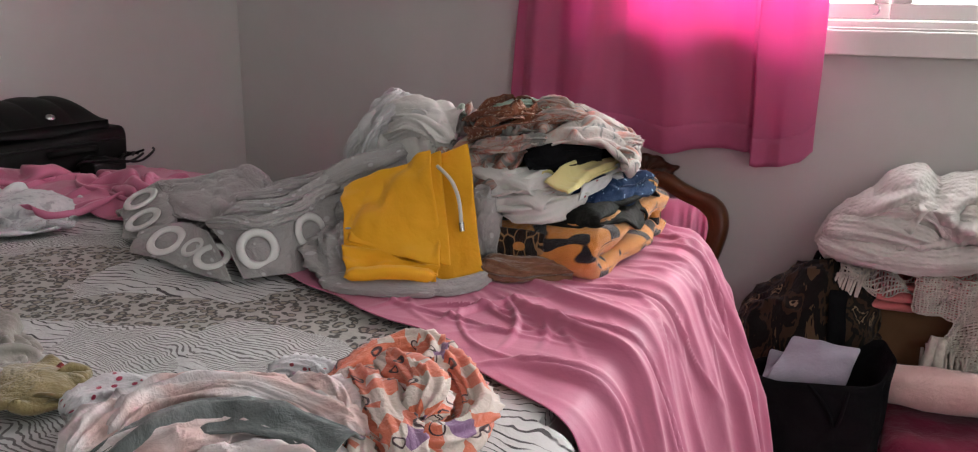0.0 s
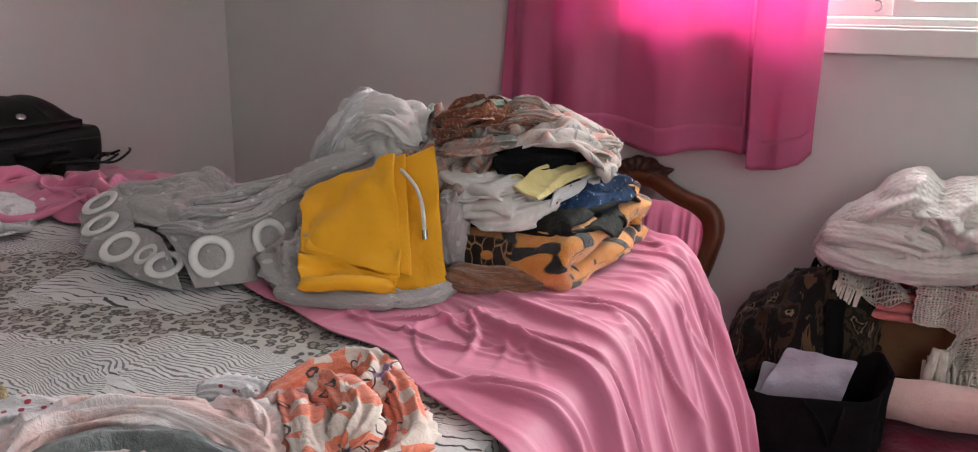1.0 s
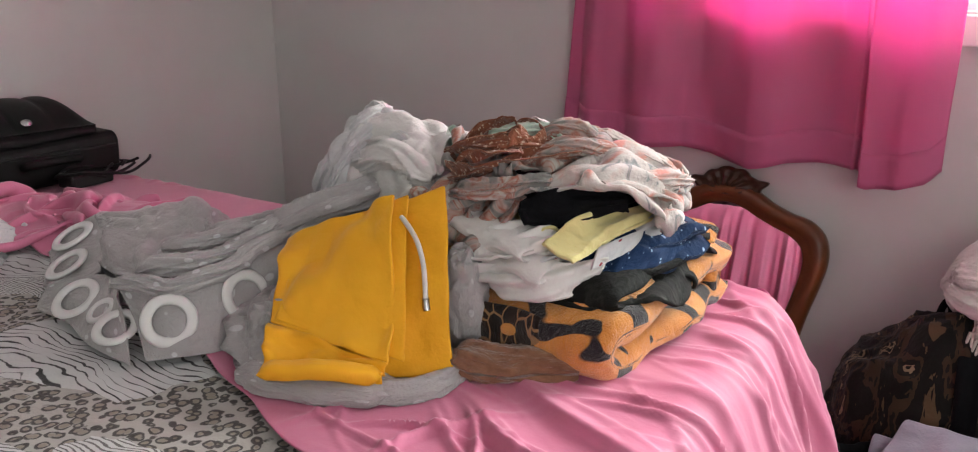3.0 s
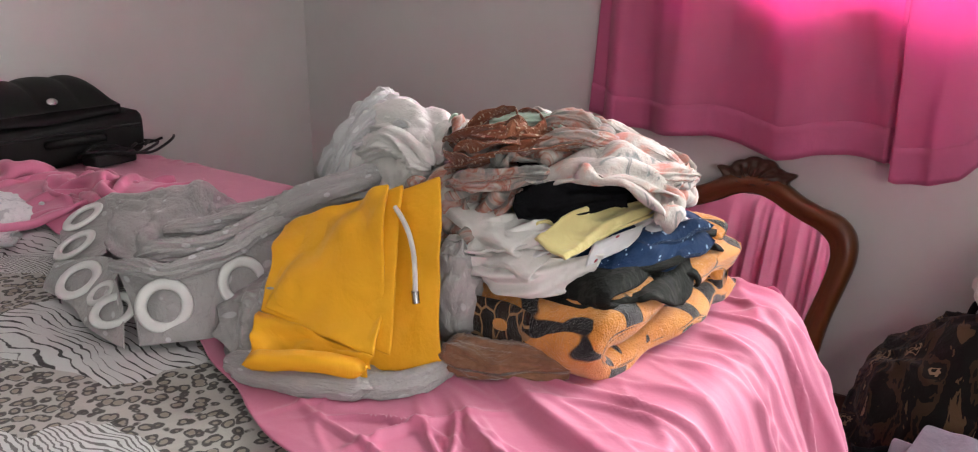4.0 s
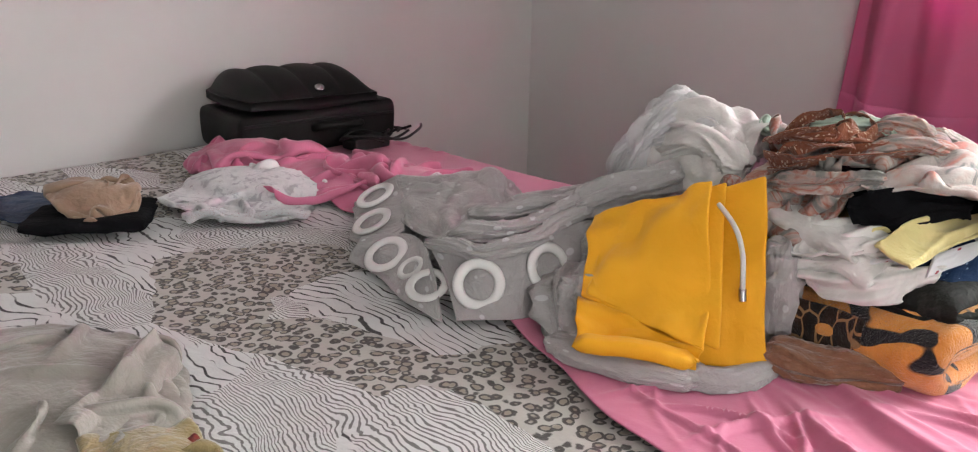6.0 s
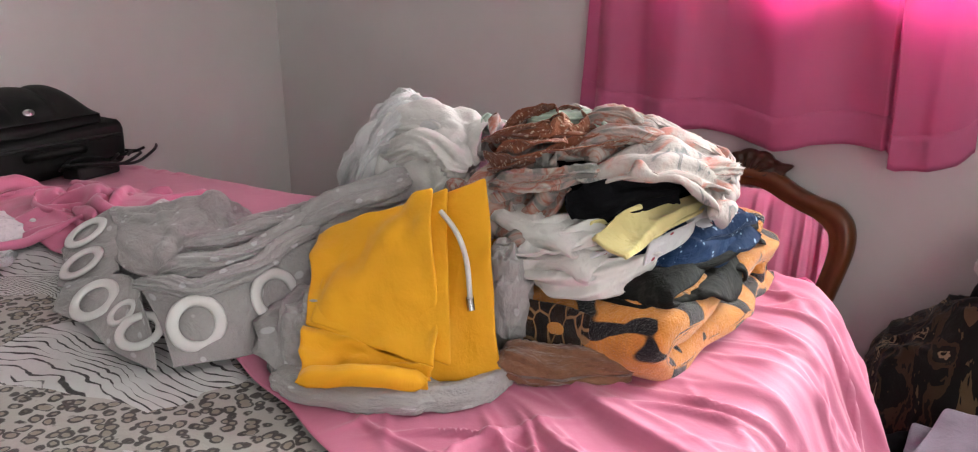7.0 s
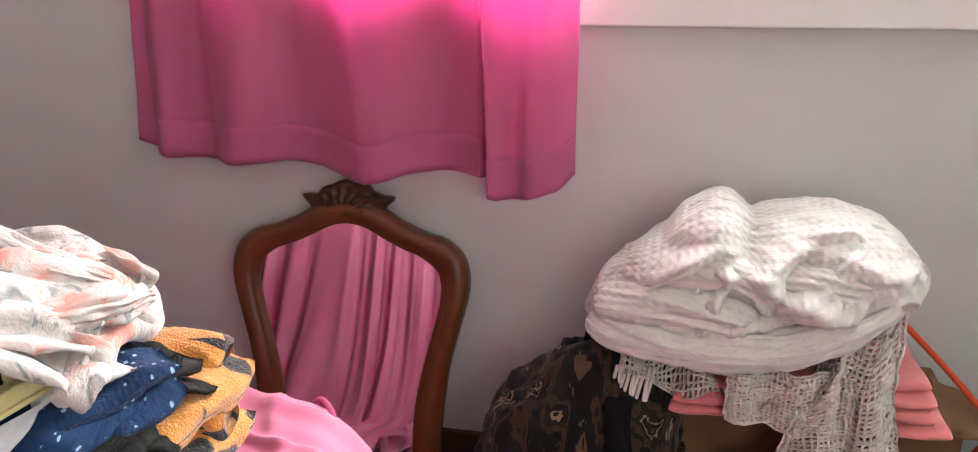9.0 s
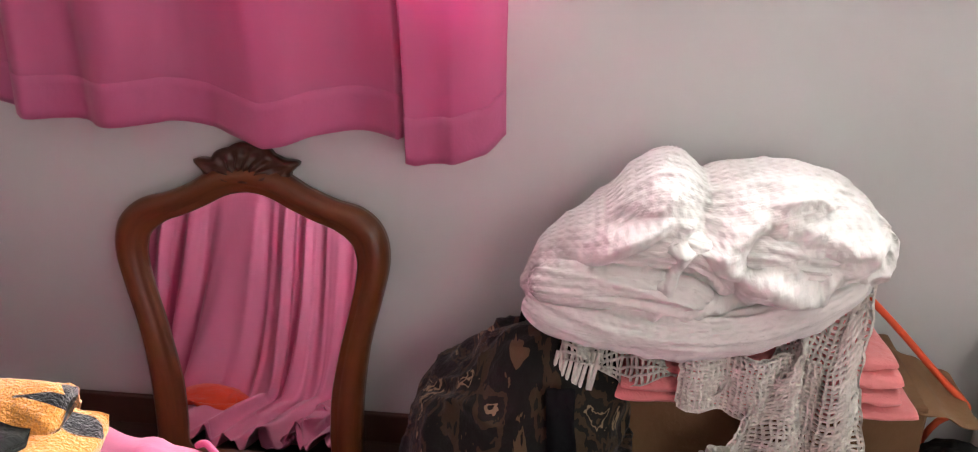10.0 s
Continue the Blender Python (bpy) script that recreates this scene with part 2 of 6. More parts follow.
def patch(name, corners, material, parent=None, label="", n=(24, 24), wave=0.004, seed=0, thick=0.003, bulge=0.0, sub=1, side=1.0):
    """A flat piece of cloth between four corners, with a slight wave."""
    a, b, c, d = (np.array(k, float) for k in corners)
    u, v = np.meshgrid(np.linspace(0, 1, n[0]), np.linspace(0, 1, n[1]), indexing="ij")
    u3, v3 = u[..., None], v[..., None]
    p = a * (1 - u3) * (1 - v3) + b * u3 * (1 - v3) + c * u3 * v3 + d * (1 - u3) * v3
    nrm = np.cross(b - a, d - a)
    nrm = nrm / np.linalg.norm(nrm) * side
    w = wave * (fuzz(u * 3, v * 3, 0.2, seed) + 0.5 * fuzz(u * 7 + 2 * v, v * 5, 0.9, seed + 1)) + bulge * np.sin(np.pi * u) * np.sin(np.pi * v)
    p = p + w[..., None] * nrm
    edge = 0.003 * fuzz(u * 4, v * 4, 5.5, seed + 4)
    p[..., 0] += edge
    p[..., 1] += edge
    uv = np.stack([u * np.linalg.norm(b - a), v * np.linalg.norm(d - a)], -1)
    return mesh_of(name, p.reshape(-1, 3), grid_faces(*n), material, parent, label, uv.reshape(-1, 2), thick, sub)


def quilt(name, net, material, parent, label="", wave=0.004, seed=0, thick=0.002, fine=0.002, times=20, ribs=None):
    """Cloth laid through a small net of guide points, rounded between them, with soft waves and creases."""
    net = np.asarray(net, float)
    p = np.stack([curve_through(row, times) for row in net])
    p = np.stack([curve_through(p[:, j], times) for j in range(p.shape[1])], 1)
    n, m = p.shape[:2]
    nrm = np.cross(np.gradient(p, axis=0), np.gradient(p, axis=1))
    nrm /= np.linalg.norm(nrm, axis=-1, keepdims=True) + 1e-9
    u, v = np.meshgrid(np.linspace(0, 1, n) * np.linalg.norm(p[-1, m // 2] - p[0, m // 2]), np.linspace(0, 1, m) * np.linalg.norm(np.diff(p[n // 2], axis=0), axis=1).sum(), indexing="ij")
    d = wave * (fuzz(u * 14, v * 14, 0.3, seed) + 0.6 * fuzz(u * 30, v * 24, 1.3, seed + 1)) + fine * (ridge(u * 26, v * 26, seed + 2, 3) - 0.4)
    if ribs:
        count, deep, slant = ribs
        g = u / u.max() * count + slant * v / v.max() + 0.45 * fuzz(u * 12, v * 12, 2.3, seed + 3) + 0.2 * fuzz(u * 40, v * 30, 3.1, seed + 4)
        d = d + deep * ((1 - np.abs(2 * (g - np.floor(g)) - 1)) ** 1.6 - 0.4) * (0.75 + 0.5 * fuzz(u * 9, v * 16, 5.3, seed + 5))
    p = p + d[..., None] * nrm
    ob = mesh_of(name, p.reshape(-1, 3), grid_faces(n, m), material, None, label, np.stack([u, v], -1).reshape(-1, 2), thick)
    return rooted(ob, parent) if parent is not None else ob


# ---- materials ----


class Nodes:
    """Short hand for building one node material."""

    def __init__(self, name, rough=0.8, metal=0.0, sheen=0.0, spec=0.3):
        self.mat = bpy.data.materials.new(name)
        self.mat.use_nodes = True
        self.tree = self.mat.node_tree
        self.bsdf = self.tree.nodes["Principled BSDF"]
        self.set(self.bsdf, "Roughness", rough)
        self.set(self.bsdf, "Metallic", metal)
        self.set(self.bsdf, "Sheen Weight", sheen)
        self.set(self.bsdf, "Specular IOR Level", spec)
        self.coord = self.tree.nodes.new("ShaderNodeTexCoord")

    def set(self, node, key, value):
        node.inputs[key].default_value = value

    def link(self, a, b):
        self.tree.links.new(a, b)

    def where(self, kind="UV", scale=(1, 1, 1), turn=0.0):
        m = self.tree.nodes.new("ShaderNodeMapping")
        m.inputs["Scale"].default_value = scale
        m.inputs["Rotation"].default_value = (0, 0, radians(turn))
        self.link(self.coord.outputs[kind], m.inputs[0])
        return m.outputs[0]

    def noise(self, at, scale, detail=3.0, rough=0.55, distort=0.0):
        n = self.tree.nodes.new("ShaderNodeTexNoise")
        self.link(at, n.inputs["Vector"])
        for k, v in (("Scale", scale), ("Detail", detail), ("Roughness", rough), ("Distortion", distort)):
            self.set(n, k, v)
        return n.outputs["Fac"]

    def warp(self, at, scale, amount):
        n = self.tree.nodes.new("ShaderNodeTexNoise")
        self.link(at, n.inputs["Vector"])
        self.set(n, "Scale", scale)
        m = self.tree.nodes.new("ShaderNodeVectorMath")
        m.operation = "MULTIPLY_ADD"
        self.link(n.outputs["Color"], m.inputs[0])
        m.inputs[1].default_value = (amount,) * 3
        self.link(at, m.inputs[2])
        return m.outputs[0]

    def cells(self, at, scale, feature="F1", out="Distance", jitter=1.0):
        n = self.tree.nodes.new("ShaderNodeTexVoronoi")
        n.feature = feature
        self.link(at, n.inputs["Vector"])
        self.set(n, "Scale", scale)
        self.set(n, "Randomness", jitter)
        return n.outputs[out]

    def wave(self, at, scale, distort=0.0, detail=1.0, dscale=1.0, axis="X"):
        n = self.tree.nodes.new("ShaderNodeTexWave")
        n.bands_direction = axis
        self.link(at, n.inputs["Vector"])
        for k, v in (("Scale", scale), ("Distortion", distort), ("Detail", detail), ("Detail Scale", dscale)):
            self.set(n, k, v)
        return n.outputs["Fac"]

    def maths(self, op, a, b=0.0, clamp=False):
        n = self.tree.nodes.new("ShaderNodeMath")
        n.operation, n.use_clamp = op, clamp
        for i, v in enumerate((a, b)):
            if isinstance(v, (int, float)):
                n.inputs[i].default_value = v
            else:
                self.link(v, n.inputs[i])
        return n.outputs[0]

    def ramp(self, fac, stops, hard=False):
        n = self.tree.nodes.new("ShaderNodeValToRGB")
        r = n.color_ramp
        r.interpolation = "CONSTANT" if hard else "LINEAR"
        while len(r.elements) < len(stops):
            r.elements.new(0.5)
        for e, (pos, col) in zip(r.elements, stops):
            e.position, e.color = pos, (*col, 1) if len(col) == 3 else col
        self.link(fac, n.inputs[0])
        return n.outputs[0]

    def mix(self, fac, a, b, how="MIX"):
        n = self.tree.nodes.new("ShaderNodeMix")
        n.data_type, n.blend_type = "RGBA", how
        for i, v in ((0, fac), (6, a), (7, b)):
            if isinstance(v, (int, float)):
                n.inputs[i].default_value = v
            elif isinstance(v, tuple):
                n.inputs[i].default_value = (*v, 1)
            else:
                self.link(v, n.inputs[i])
        return n.outputs[2]

    def colour(self, c):
        if isinstance(c, tuple):
            self.bsdf.inputs["Base Color"].default_value = (*c, 1)
        else:
            self.link(c, self.bsdf.inputs["Base Color"])
        return self

    def bump(self, fac, strength=0.4, dist=0.002):
        n = self.tree.nodes.new("ShaderNodeBump")
        self.set(n, "Strength", strength)
        self.set(n, "Distance", dist)
        self.link(fac, n.inputs["Height"])
        if self.bsdf.inputs["Normal"].links:
            self.link(self.bsdf.inputs["Normal"].links[0].from_socket, n.inputs["Normal"])
        self.link(n.outputs[0], self.bsdf.inputs["Normal"])
        return self

    def weave(self, kind="UV", strength=0.25, creases=0.5):
        """Thread, crease and soiling relief that every cloth has."""
        at = self.where(kind)
        self.bump(self.noise(at, 900, 1), strength, 0.0006)
        if creases:
            self.bump(self.noise(self.warp(at, 9, 0.05), 30, 5, 0.6), min(1.0, creases * 1.3), 0.012)
        return self

    def thin(self, colour, amount=0.5, gaps=0.0):
        """Lets light through, as thin cloth does; gaps: the share of open weave."""
        t = self.tree.nodes.new("ShaderNodeBsdfTranslucent")
        if isinstance(colour, tuple):
            t.inputs[0].default_value = (*colour, 1)
        else:
            self.link(colour, t.inputs[0])
        m = self.tree.nodes.new("ShaderNodeMixShader")
        m.inputs[0].default_value = amount
        self.link(self.bsdf.outputs[0], m.inputs[1])
        self.link(t.outputs[0], m.inputs[2])
        out = m.outputs[0]
        if gaps:
            clear = self.tree.nodes.new("ShaderNodeBsdfTransparent")
            clear.inputs[0].default_value = (1.0, 0.22, 0.62, 1)
            last = self.tree.nodes.new("ShaderNodeMixShader")
            last.inputs[0].default_value = gaps
            self.link(out, last.inputs[1])
            self.link(clear.outputs[0], last.inputs[2])
            out = last.outputs[0]
        self.link(out, self.tree.nodes["Material Output"].inputs[0])
        return self


def plain_cloth(name, a, b, rough=0.85, sheen=0.2, scale=9, creases=0.5, kind="UV", spec=0.2):
    n = Nodes(name, rough, 0, sheen, spec)
    at = n.where(kind)
    n.colour(n.ramp(n.noise(at, scale, 5), [(0.3, a), (0.7, b)]))
    n.weave(kind, 0.3, creases)
    return n.mat


def painted(name, a, b, rough, scale, relief=0.15, dist=0.002):
    n = Nodes(name, rough)
    at = n.where("Object")
    n.colour(n.ramp(n.noise(at, scale, 6), [(0.3, a), (0.7, b)]))
    n.bump(n.noise(at, 160, 4), relief, dist)
    return n.mat


WALL = painted("wall_paint", (0.55, 0.545, 0.53), (0.61, 0.60, 0.585), 0.7, 1.6, 0.12)
CEILING = painted("ceiling_paint", (0.72, 0.71, 0.7), (0.76, 0.75, 0.73), 0.8, 2.0)
TRIM = painted("white_gloss_paint", (0.74, 0.73, 0.70), (0.8, 0.79, 0.76), 0.35, 5)


def wood(name, dark, light, rough, scale=1.0, axis="X"):
    n = Nodes(name, rough, 0, 0, 0.4)
    at = n.warp(n.where("Object", (1, 1, 1)), 3, 0.06)
    rings = n.noise(n.where("Object", (5, 40, 5)), 1.5 * scale, 4)
    grain = n.noise(n.where("Object", (14, 160, 14)), 1.0, 4)
    n.colour(n.mix(0.4, n.ramp(rings, [(0.1, dark), (0.9, light)]), n.ramp(grain, [(0.3, dark), (0.75, light)])))
    n.bump(grain, 0.15, 0.001)
    return n.mat


BOARDS = wood("dark_floor_wood", (0.03, 0.015, 0.01), (0.07, 0.035, 0.022), 0.45, 0.5)
SKIRT = wood("brown_skirting_wood", (0.05, 0.022, 0.014), (0.09, 0.04, 0.025), 0.5)
CARVED = wood("carved_mahogany", (0.07, 0.019, 0.006), (0.17, 0.052, 0.015), 0.32)
DARKWOOD = wood("dark_carving", (0.03, 0.010, 0.005), (0.075, 0.022, 0.009), 0.4)


def print_sheet():
    """Grey animal print in patches: fine zebra lines, wide tiger dashes and leopard rosettes."""
    n = Nodes("animal_print_cotton", 0.75, 0, 0.1, 0.25)
    at = n.where("UV")
    at2 = n.warp(at, 4.5, 0.10)
    patchy = n.cells(n.warp(n.warp(n.where("UV", (0.75, 1.35, 1)), 3.2, 0.22), 16, 0.03), 4.6, "F1", "Color")
    pick = n.tree.nodes.new("ShaderNodeSeparateColor")
    n.link(patchy, pick.inputs[0])
    white, grey, ink = (0.61, 0.62, 0.61), (0.44, 0.425, 0.395), (0.045, 0.043, 0.043)
    fine = n.wave(n.warp(n.warp(at, 5, 0.16), 17, 0.03), 54, 3.4, 2, 1.4, "Y")
    zebra = n.ramp(fine, [(0.18, (0.16, 0.155, 0.15)), (0.38, white)])
    dash = n.wave(n.warp(n.warp(at, 4, 0.14), 10, 0.05), 22, 4.6, 2, 0.9, "Y")
    brk = n.noise(n.where("UV", (0.6, 1.8, 1)), 20, 2)
    tiger = n.ramp(n.maths("ADD", n.maths("MULTIPLY", dash, 0.75), n.maths("MULTIPLY", brk, 0.55)), [(0.29, ink), (0.36, white)])
    spot = n.cells(n.warp(at, 34, 0.014), 56, "F1", "Distance", 0.85)
    ring = n.maths("ABSOLUTE", n.maths("SUBTRACT", spot, 0.40))
    gap = n.noise(at, 70, 2)
    leo = n.ramp(n.maths("ADD", ring, n.maths("MULTIPLY", n.maths("SUBTRACT", gap, 0.5), 0.34)), [(0.06, (0.075, 0.07, 0.065)), (0.13, grey)])
    inside = n.ramp(spot, [(0.25, (0.66, 0.60, 0.52)), (0.4, (1, 1, 1))])
    leo = n.mix(1.0, leo, inside, "MULTIPLY")
    one = n.ramp(pick.outputs[0], [(0.0, (0, 0, 0)), (0.34, (1, 1, 1))], hard=True)
    two = n.ramp(pick.outputs[0], [(0.0, (0, 0, 0)), (0.66, (1, 1, 1))], hard=True)
    n.colour(n.mix(two, n.mix(one, tiger, leo), zebra))
    n.weave("UV", 0.2, 0.35)
    return n.mat


PRINT = print_sheet()


def satin_pink(name, a, b, amount=0.0, creases=0.35, glow=None, gaps=0.0):
    n = Nodes(name, 0.54, 0, 0.22, 0.34)
    at = n.where("UV")
    col = n.ramp(n.noise(at, 3.5, 5), [(0.3, a), (0.7, b)])
    n.colour(col)
    n.weave("UV", 0.15, creases)
    if amount:
        n.thin(glow or col, amount, gaps)
    return n.mat


PINK = satin_pink("pink_satin", (0.48, 0.13, 0.225), (0.55, 0.162, 0.268), 0.0, 0.08)
CURTAIN = satin_pink("pink_curtain_cloth", (0.60, 0.17, 0.315), (0.67, 0.205, 0.36), 0.40, 0.10, (0.86, 0.22, 0.50), 0.10)
HEM = satin_pink("pink_curtain_hem", (0.58, 0.14, 0.28), (0.64, 0.165, 0.32), 0.34, 0.2, (0.76, 0.18, 0.42))


def dotted(name, ground, ground2, dot, scale, size, rough=0.85, creases=0.5, jitter=0.7, sheen=0.3):
    n = Nodes(name, rough, 0, sheen, 0.2)
    at = n.where("UV")
    base = n.ramp(n.noise(at, 7, 5), [(0.3, ground), (0.7, ground2)])
    far = n.cells(at, scale, "F1", "Distance", jitter)
    n.colour(n.mix(n.ramp(far, [(size, (1, 1, 1)), (size + 0.05, (0, 0, 0))]), base, dot))
    n.weave("UV", 0.3, creases)
    return n.mat


GREY = dotted("grey_dotted_voile", (0.37, 0.353, 0.35), (0.45, 0.433, 0.425), (0.60, 0.60, 0.60), 38, 0.17, 0.7, 0.7, 0.6)
NAVY = dotted("navy_starry_fleece", (0.006, 0.020, 0.06), (0.014, 0.042, 0.115), (0.28, 0.40, 0.55), 100, 0.17, 0.95, 0.6, 1.0, 0.05)
WHITE_GREY = dotted("white_dotted_voile", (0.55, 0.55, 0.56), (0.66, 0.655, 0.65), (0.78, 0.78, 0.78), 30, 0.24)


def blotched(name, stops, scale, distort=0.6, rough=0.85, creases=0.5, hard=False, sheen=0.2, stretch=(1, 1, 1), turn=0.0, detail=3.0):
    n = Nodes(name, rough, 0, sheen, 0.2)
    at = n.where("UV", stretch, turn)
    n.colour(n.ramp(n.noise(n.warp(at, scale * 0.6, 0.03), scale, detail, 0.55, distort), stops, hard))
    n.weave("UV", 0.3, creases)
    return n.mat


TIGER = None


def tiger_fleece():
    n = Nodes("orange_tiger_fleece", 0.95, 0, 0.5, 0.1)
    at = n.where("UV")
    orange = n.ramp(n.noise(at, 40, 5), [(0.3, (0.58, 0.21, 0.03)), (0.7, (0.76, 0.33, 0.07))])
    blot = n.noise(n.warp(n.where("UV", (1.0, 2.1, 1), 24), 9, 0.05), 14, 1.2, 0.45, 0.3)
    n.colour(n.mix(n.ramp(blot, [(0.56, (0, 0, 0)), (0.575, (1, 1, 1))]), orange, (0.010, 0.009, 0.012)))
    n.bump(n.noise(n.where("Object"), 420, 3), 0.9, 0.004)
    n.bump(n.noise(n.where("Object"), 90, 3), 0.5, 0.004)
    return n.mat


TIGER = tiger_fleece()


def scribbled_fleece():
    n = Nodes("brown_scribbled_fleece", 0.95, 0, 0.3, 0.1)
    at = n.warp(n.where("UV", (1.0, 0.6, 1)), 30, 0.02)
    far = n.cells(at, 48, "DISTANCE_TO_EDGE", "Distance")
    n.colour(n.mix(n.ramp(far, [(0.035, (1, 1, 1)), (0.06, (0, 0, 0))]), n.ramp(n.noise(at, 30, 3), [(0.4, (0.012, 0.008, 0.007)), (0.7, (0.05, 0.02, 0.008))]), (0.34, 0.19, 0.085)))
    n.bump(n.noise(n.where("Object"), 420, 3), 0.9, 0.003)
    return n.mat


SCRIBBLE = scribbled_fleece()
RED_TRIM = plain_cloth("red_black_trim", (0.05, 0.01, 0.01), (0.22, 0.025, 0.015), 0.8, 0.1, 120)
YELLOW = plain_cloth("mustard_cotton", (0.80, 0.375, 0.008), (0.87, 0.44, 0.015), 0.55, 0.1, 6, 0.22, spec=0.3)
WHITE = plain_cloth("white_cotton", (0.66, 0.645, 0.62), (0.75, 0.735, 0.71), 0.85)
PASTEL = plain_cloth("pale_yellow_ribbed", (0.68, 0.58, 0.24), (0.75, 0.66, 0.33), 0.8)
BLACK = plain_cloth("black_cotton", (0.004, 0.004, 0.005), (0.009, 0.009, 0.011), 0.9, 0.0, spec=0.1)
MUSTARD = plain_cloth("dull_gold_cotton", (0.36, 0.2, 0.05), (0.45, 0.27, 0.09), 0.85)
DARKCAMO = blotched("dark_camouflage", [(0.0, (0.007, 0.007, 0.007)), (0.48, (0.010, 0.010, 0.009)), (0.58, (0.024, 0.025, 0.021)), (0.66, (0.012, 0.012, 0.012))], 34, sheen=0.0)
BROWN_TOWEL = plain_cloth("brown_towelling", (0.17, 0.075, 0.042), (0.26, 0.125, 0.07), 0.95, 0.5, 60, 0.8)
CAMO = blotched("brown_camouflage", [(0.0, (0.10, 0.062, 0.03)), (0.36, (0.007, 0.006, 0.005)), (0.49, (0.045, 0.026, 0.013)), (0.55, (0.011, 0.009, 0.007)), (0.615, (0.24, 0.17, 0.10)), (0.64, (0.008, 0.007, 0.005)), (0.70, (0.06, 0.036, 0.018))],
                8, 0.6, 0.8, 0.3, True, 0.1, (1, 2.4, 1), 30, 4.0)
FLORAL = blotched("faded_floral_voile", [(0.0, (0.55, 0.17, 0.13)), (0.33, (0.60, 0.28, 0.23)), (0.42, (0.52, 0.41, 0.37)), (0.50, (0.54, 0.51, 0.48)), (0.60, (0.53, 0.48, 0.45)), (0.65, (0.20, 0.22, 0.22)), (0.74, (0.58, 0.44, 0.40))], 26, 0.8)
FLORAL_DARK = blotched("muted_floral_voile", [(0.0, (0.08, 0.09, 0.09)), (0.40, (0.24, 0.235, 0.22)), (0.5, (0.40, 0.31, 0.28)), (0.57, (0.36, 0.14, 0.10)), (0.66, (0.46, 0.43, 0.39))], 30, 0.9)
RUST = dotted("rust_lace_trim", (0.19, 0.058, 0.028), (0.29, 0.10, 0.05), (0.55, 0.40, 0.30), 120, 0.24, 0.85, 0.6, 1.0)
MINT = plain_cloth("mint_cotton", (0.42, 0.55, 0.46), (0.52, 0.62, 0.54))
SMALLPRINT = dotted("white_small_print", (0.62, 0.62, 0.64), (0.7, 0.7, 0.71), (0.34, 0.06, 0.08), 60, 0.16, 0.85, 0.5, 1.0)
NIGHT = blotched("grey_white_nightshirt", [(0.0, (0.33, 0.33, 0.35)), (0.38, (0.42, 0.42, 0.44)), (0.46, (0.60, 0.60, 0.61)), (0.66, (0.64, 0.64, 0.64)), (0.72, (0.40, 0.36, 0.38))], 42, 0.6)
KHAKI = plain_cloth("khaki_grey_satin", (0.22, 0.205, 0.18), (0.29, 0.27, 0.24), 0.42, 0.2, 5, 0.4, spec=0.5)
OLIVE = plain_cloth("olive_towelling", (0.20, 0.155, 0.065), (0.29, 0.23, 0.11), 0.95, 0.4, 30, 0.9)
DENIM = plain_cloth("dark_denim", (0.012, 0.022, 0.05), (0.03, 0.055, 0.11), 0.9, 0.1, 20)
BEIGE = plain_cloth("beige_brushed_cotton", (0.25, 0.165, 0.11), (0.33, 0.23, 0.16), 0.9, 0.3)
BERRY = dotted("white_berry_print", (0.66, 0.64, 0.66), (0.72, 0.71, 0.72), (0.36, 0.03, 0.07), 75, 0.24, 0.85, 0.5, 1.0)
TIEDYE = blotched("pink_tie_dye", [(0.0, (0.64, 0.40, 0.36)), (0.4, (0.66, 0.48, 0.45)), (0.5, (0.70, 0.63, 0.62)), (0.65, (0.72, 0.69, 0.70)), (0.75, (0.48, 0.46, 0.50))], 8, 0.5)
SLATE = plain_cloth("slate_grey_band", (0.10, 0.115, 0.115), (0.16, 0.175, 0.172), 0.9)


def fox_print():
    """White fleece with coral and violet figures and thin dark curls."""
    n = Nodes("coral_figure_fleece", 0.9, 0, 0.4, 0.15)
    at = n.warp(n.where("UV"), 12, 0.05)
    blot = n.cells(at, 36, "F1", "Color")
    sep = n.tree.nodes.new("ShaderNodeSeparateColor")
    n.link(blot, sep.inputs[0])
    base = n.ramp(sep.outputs[0], [(0.0, (0.64, 0.54, 0.48)), (0.18, (0.68, 0.19, 0.11)), (0.58, (0.64, 0.56, 0.50)), (0.78, (0.24, 0.13, 0.25)), (0.86, (0.64, 0.16, 0.09))], hard=True)
    far = n.cells(n.warp(n.where("UV"), 20, 0.02), 27, "F1", "Distance")
    curl = n.maths("ABSOLUTE", n.maths("SUBTRACT", far, 0.27))
    n.colour(n.mix(n.ramp(curl, [(0.02, (1, 1, 1)), (0.035, (0, 0, 0))]), base, (0.06, 0.03, 0.035)))
    n.weave("UV", 0.4, 0.5)
    return n.mat


FOX = fox_print()


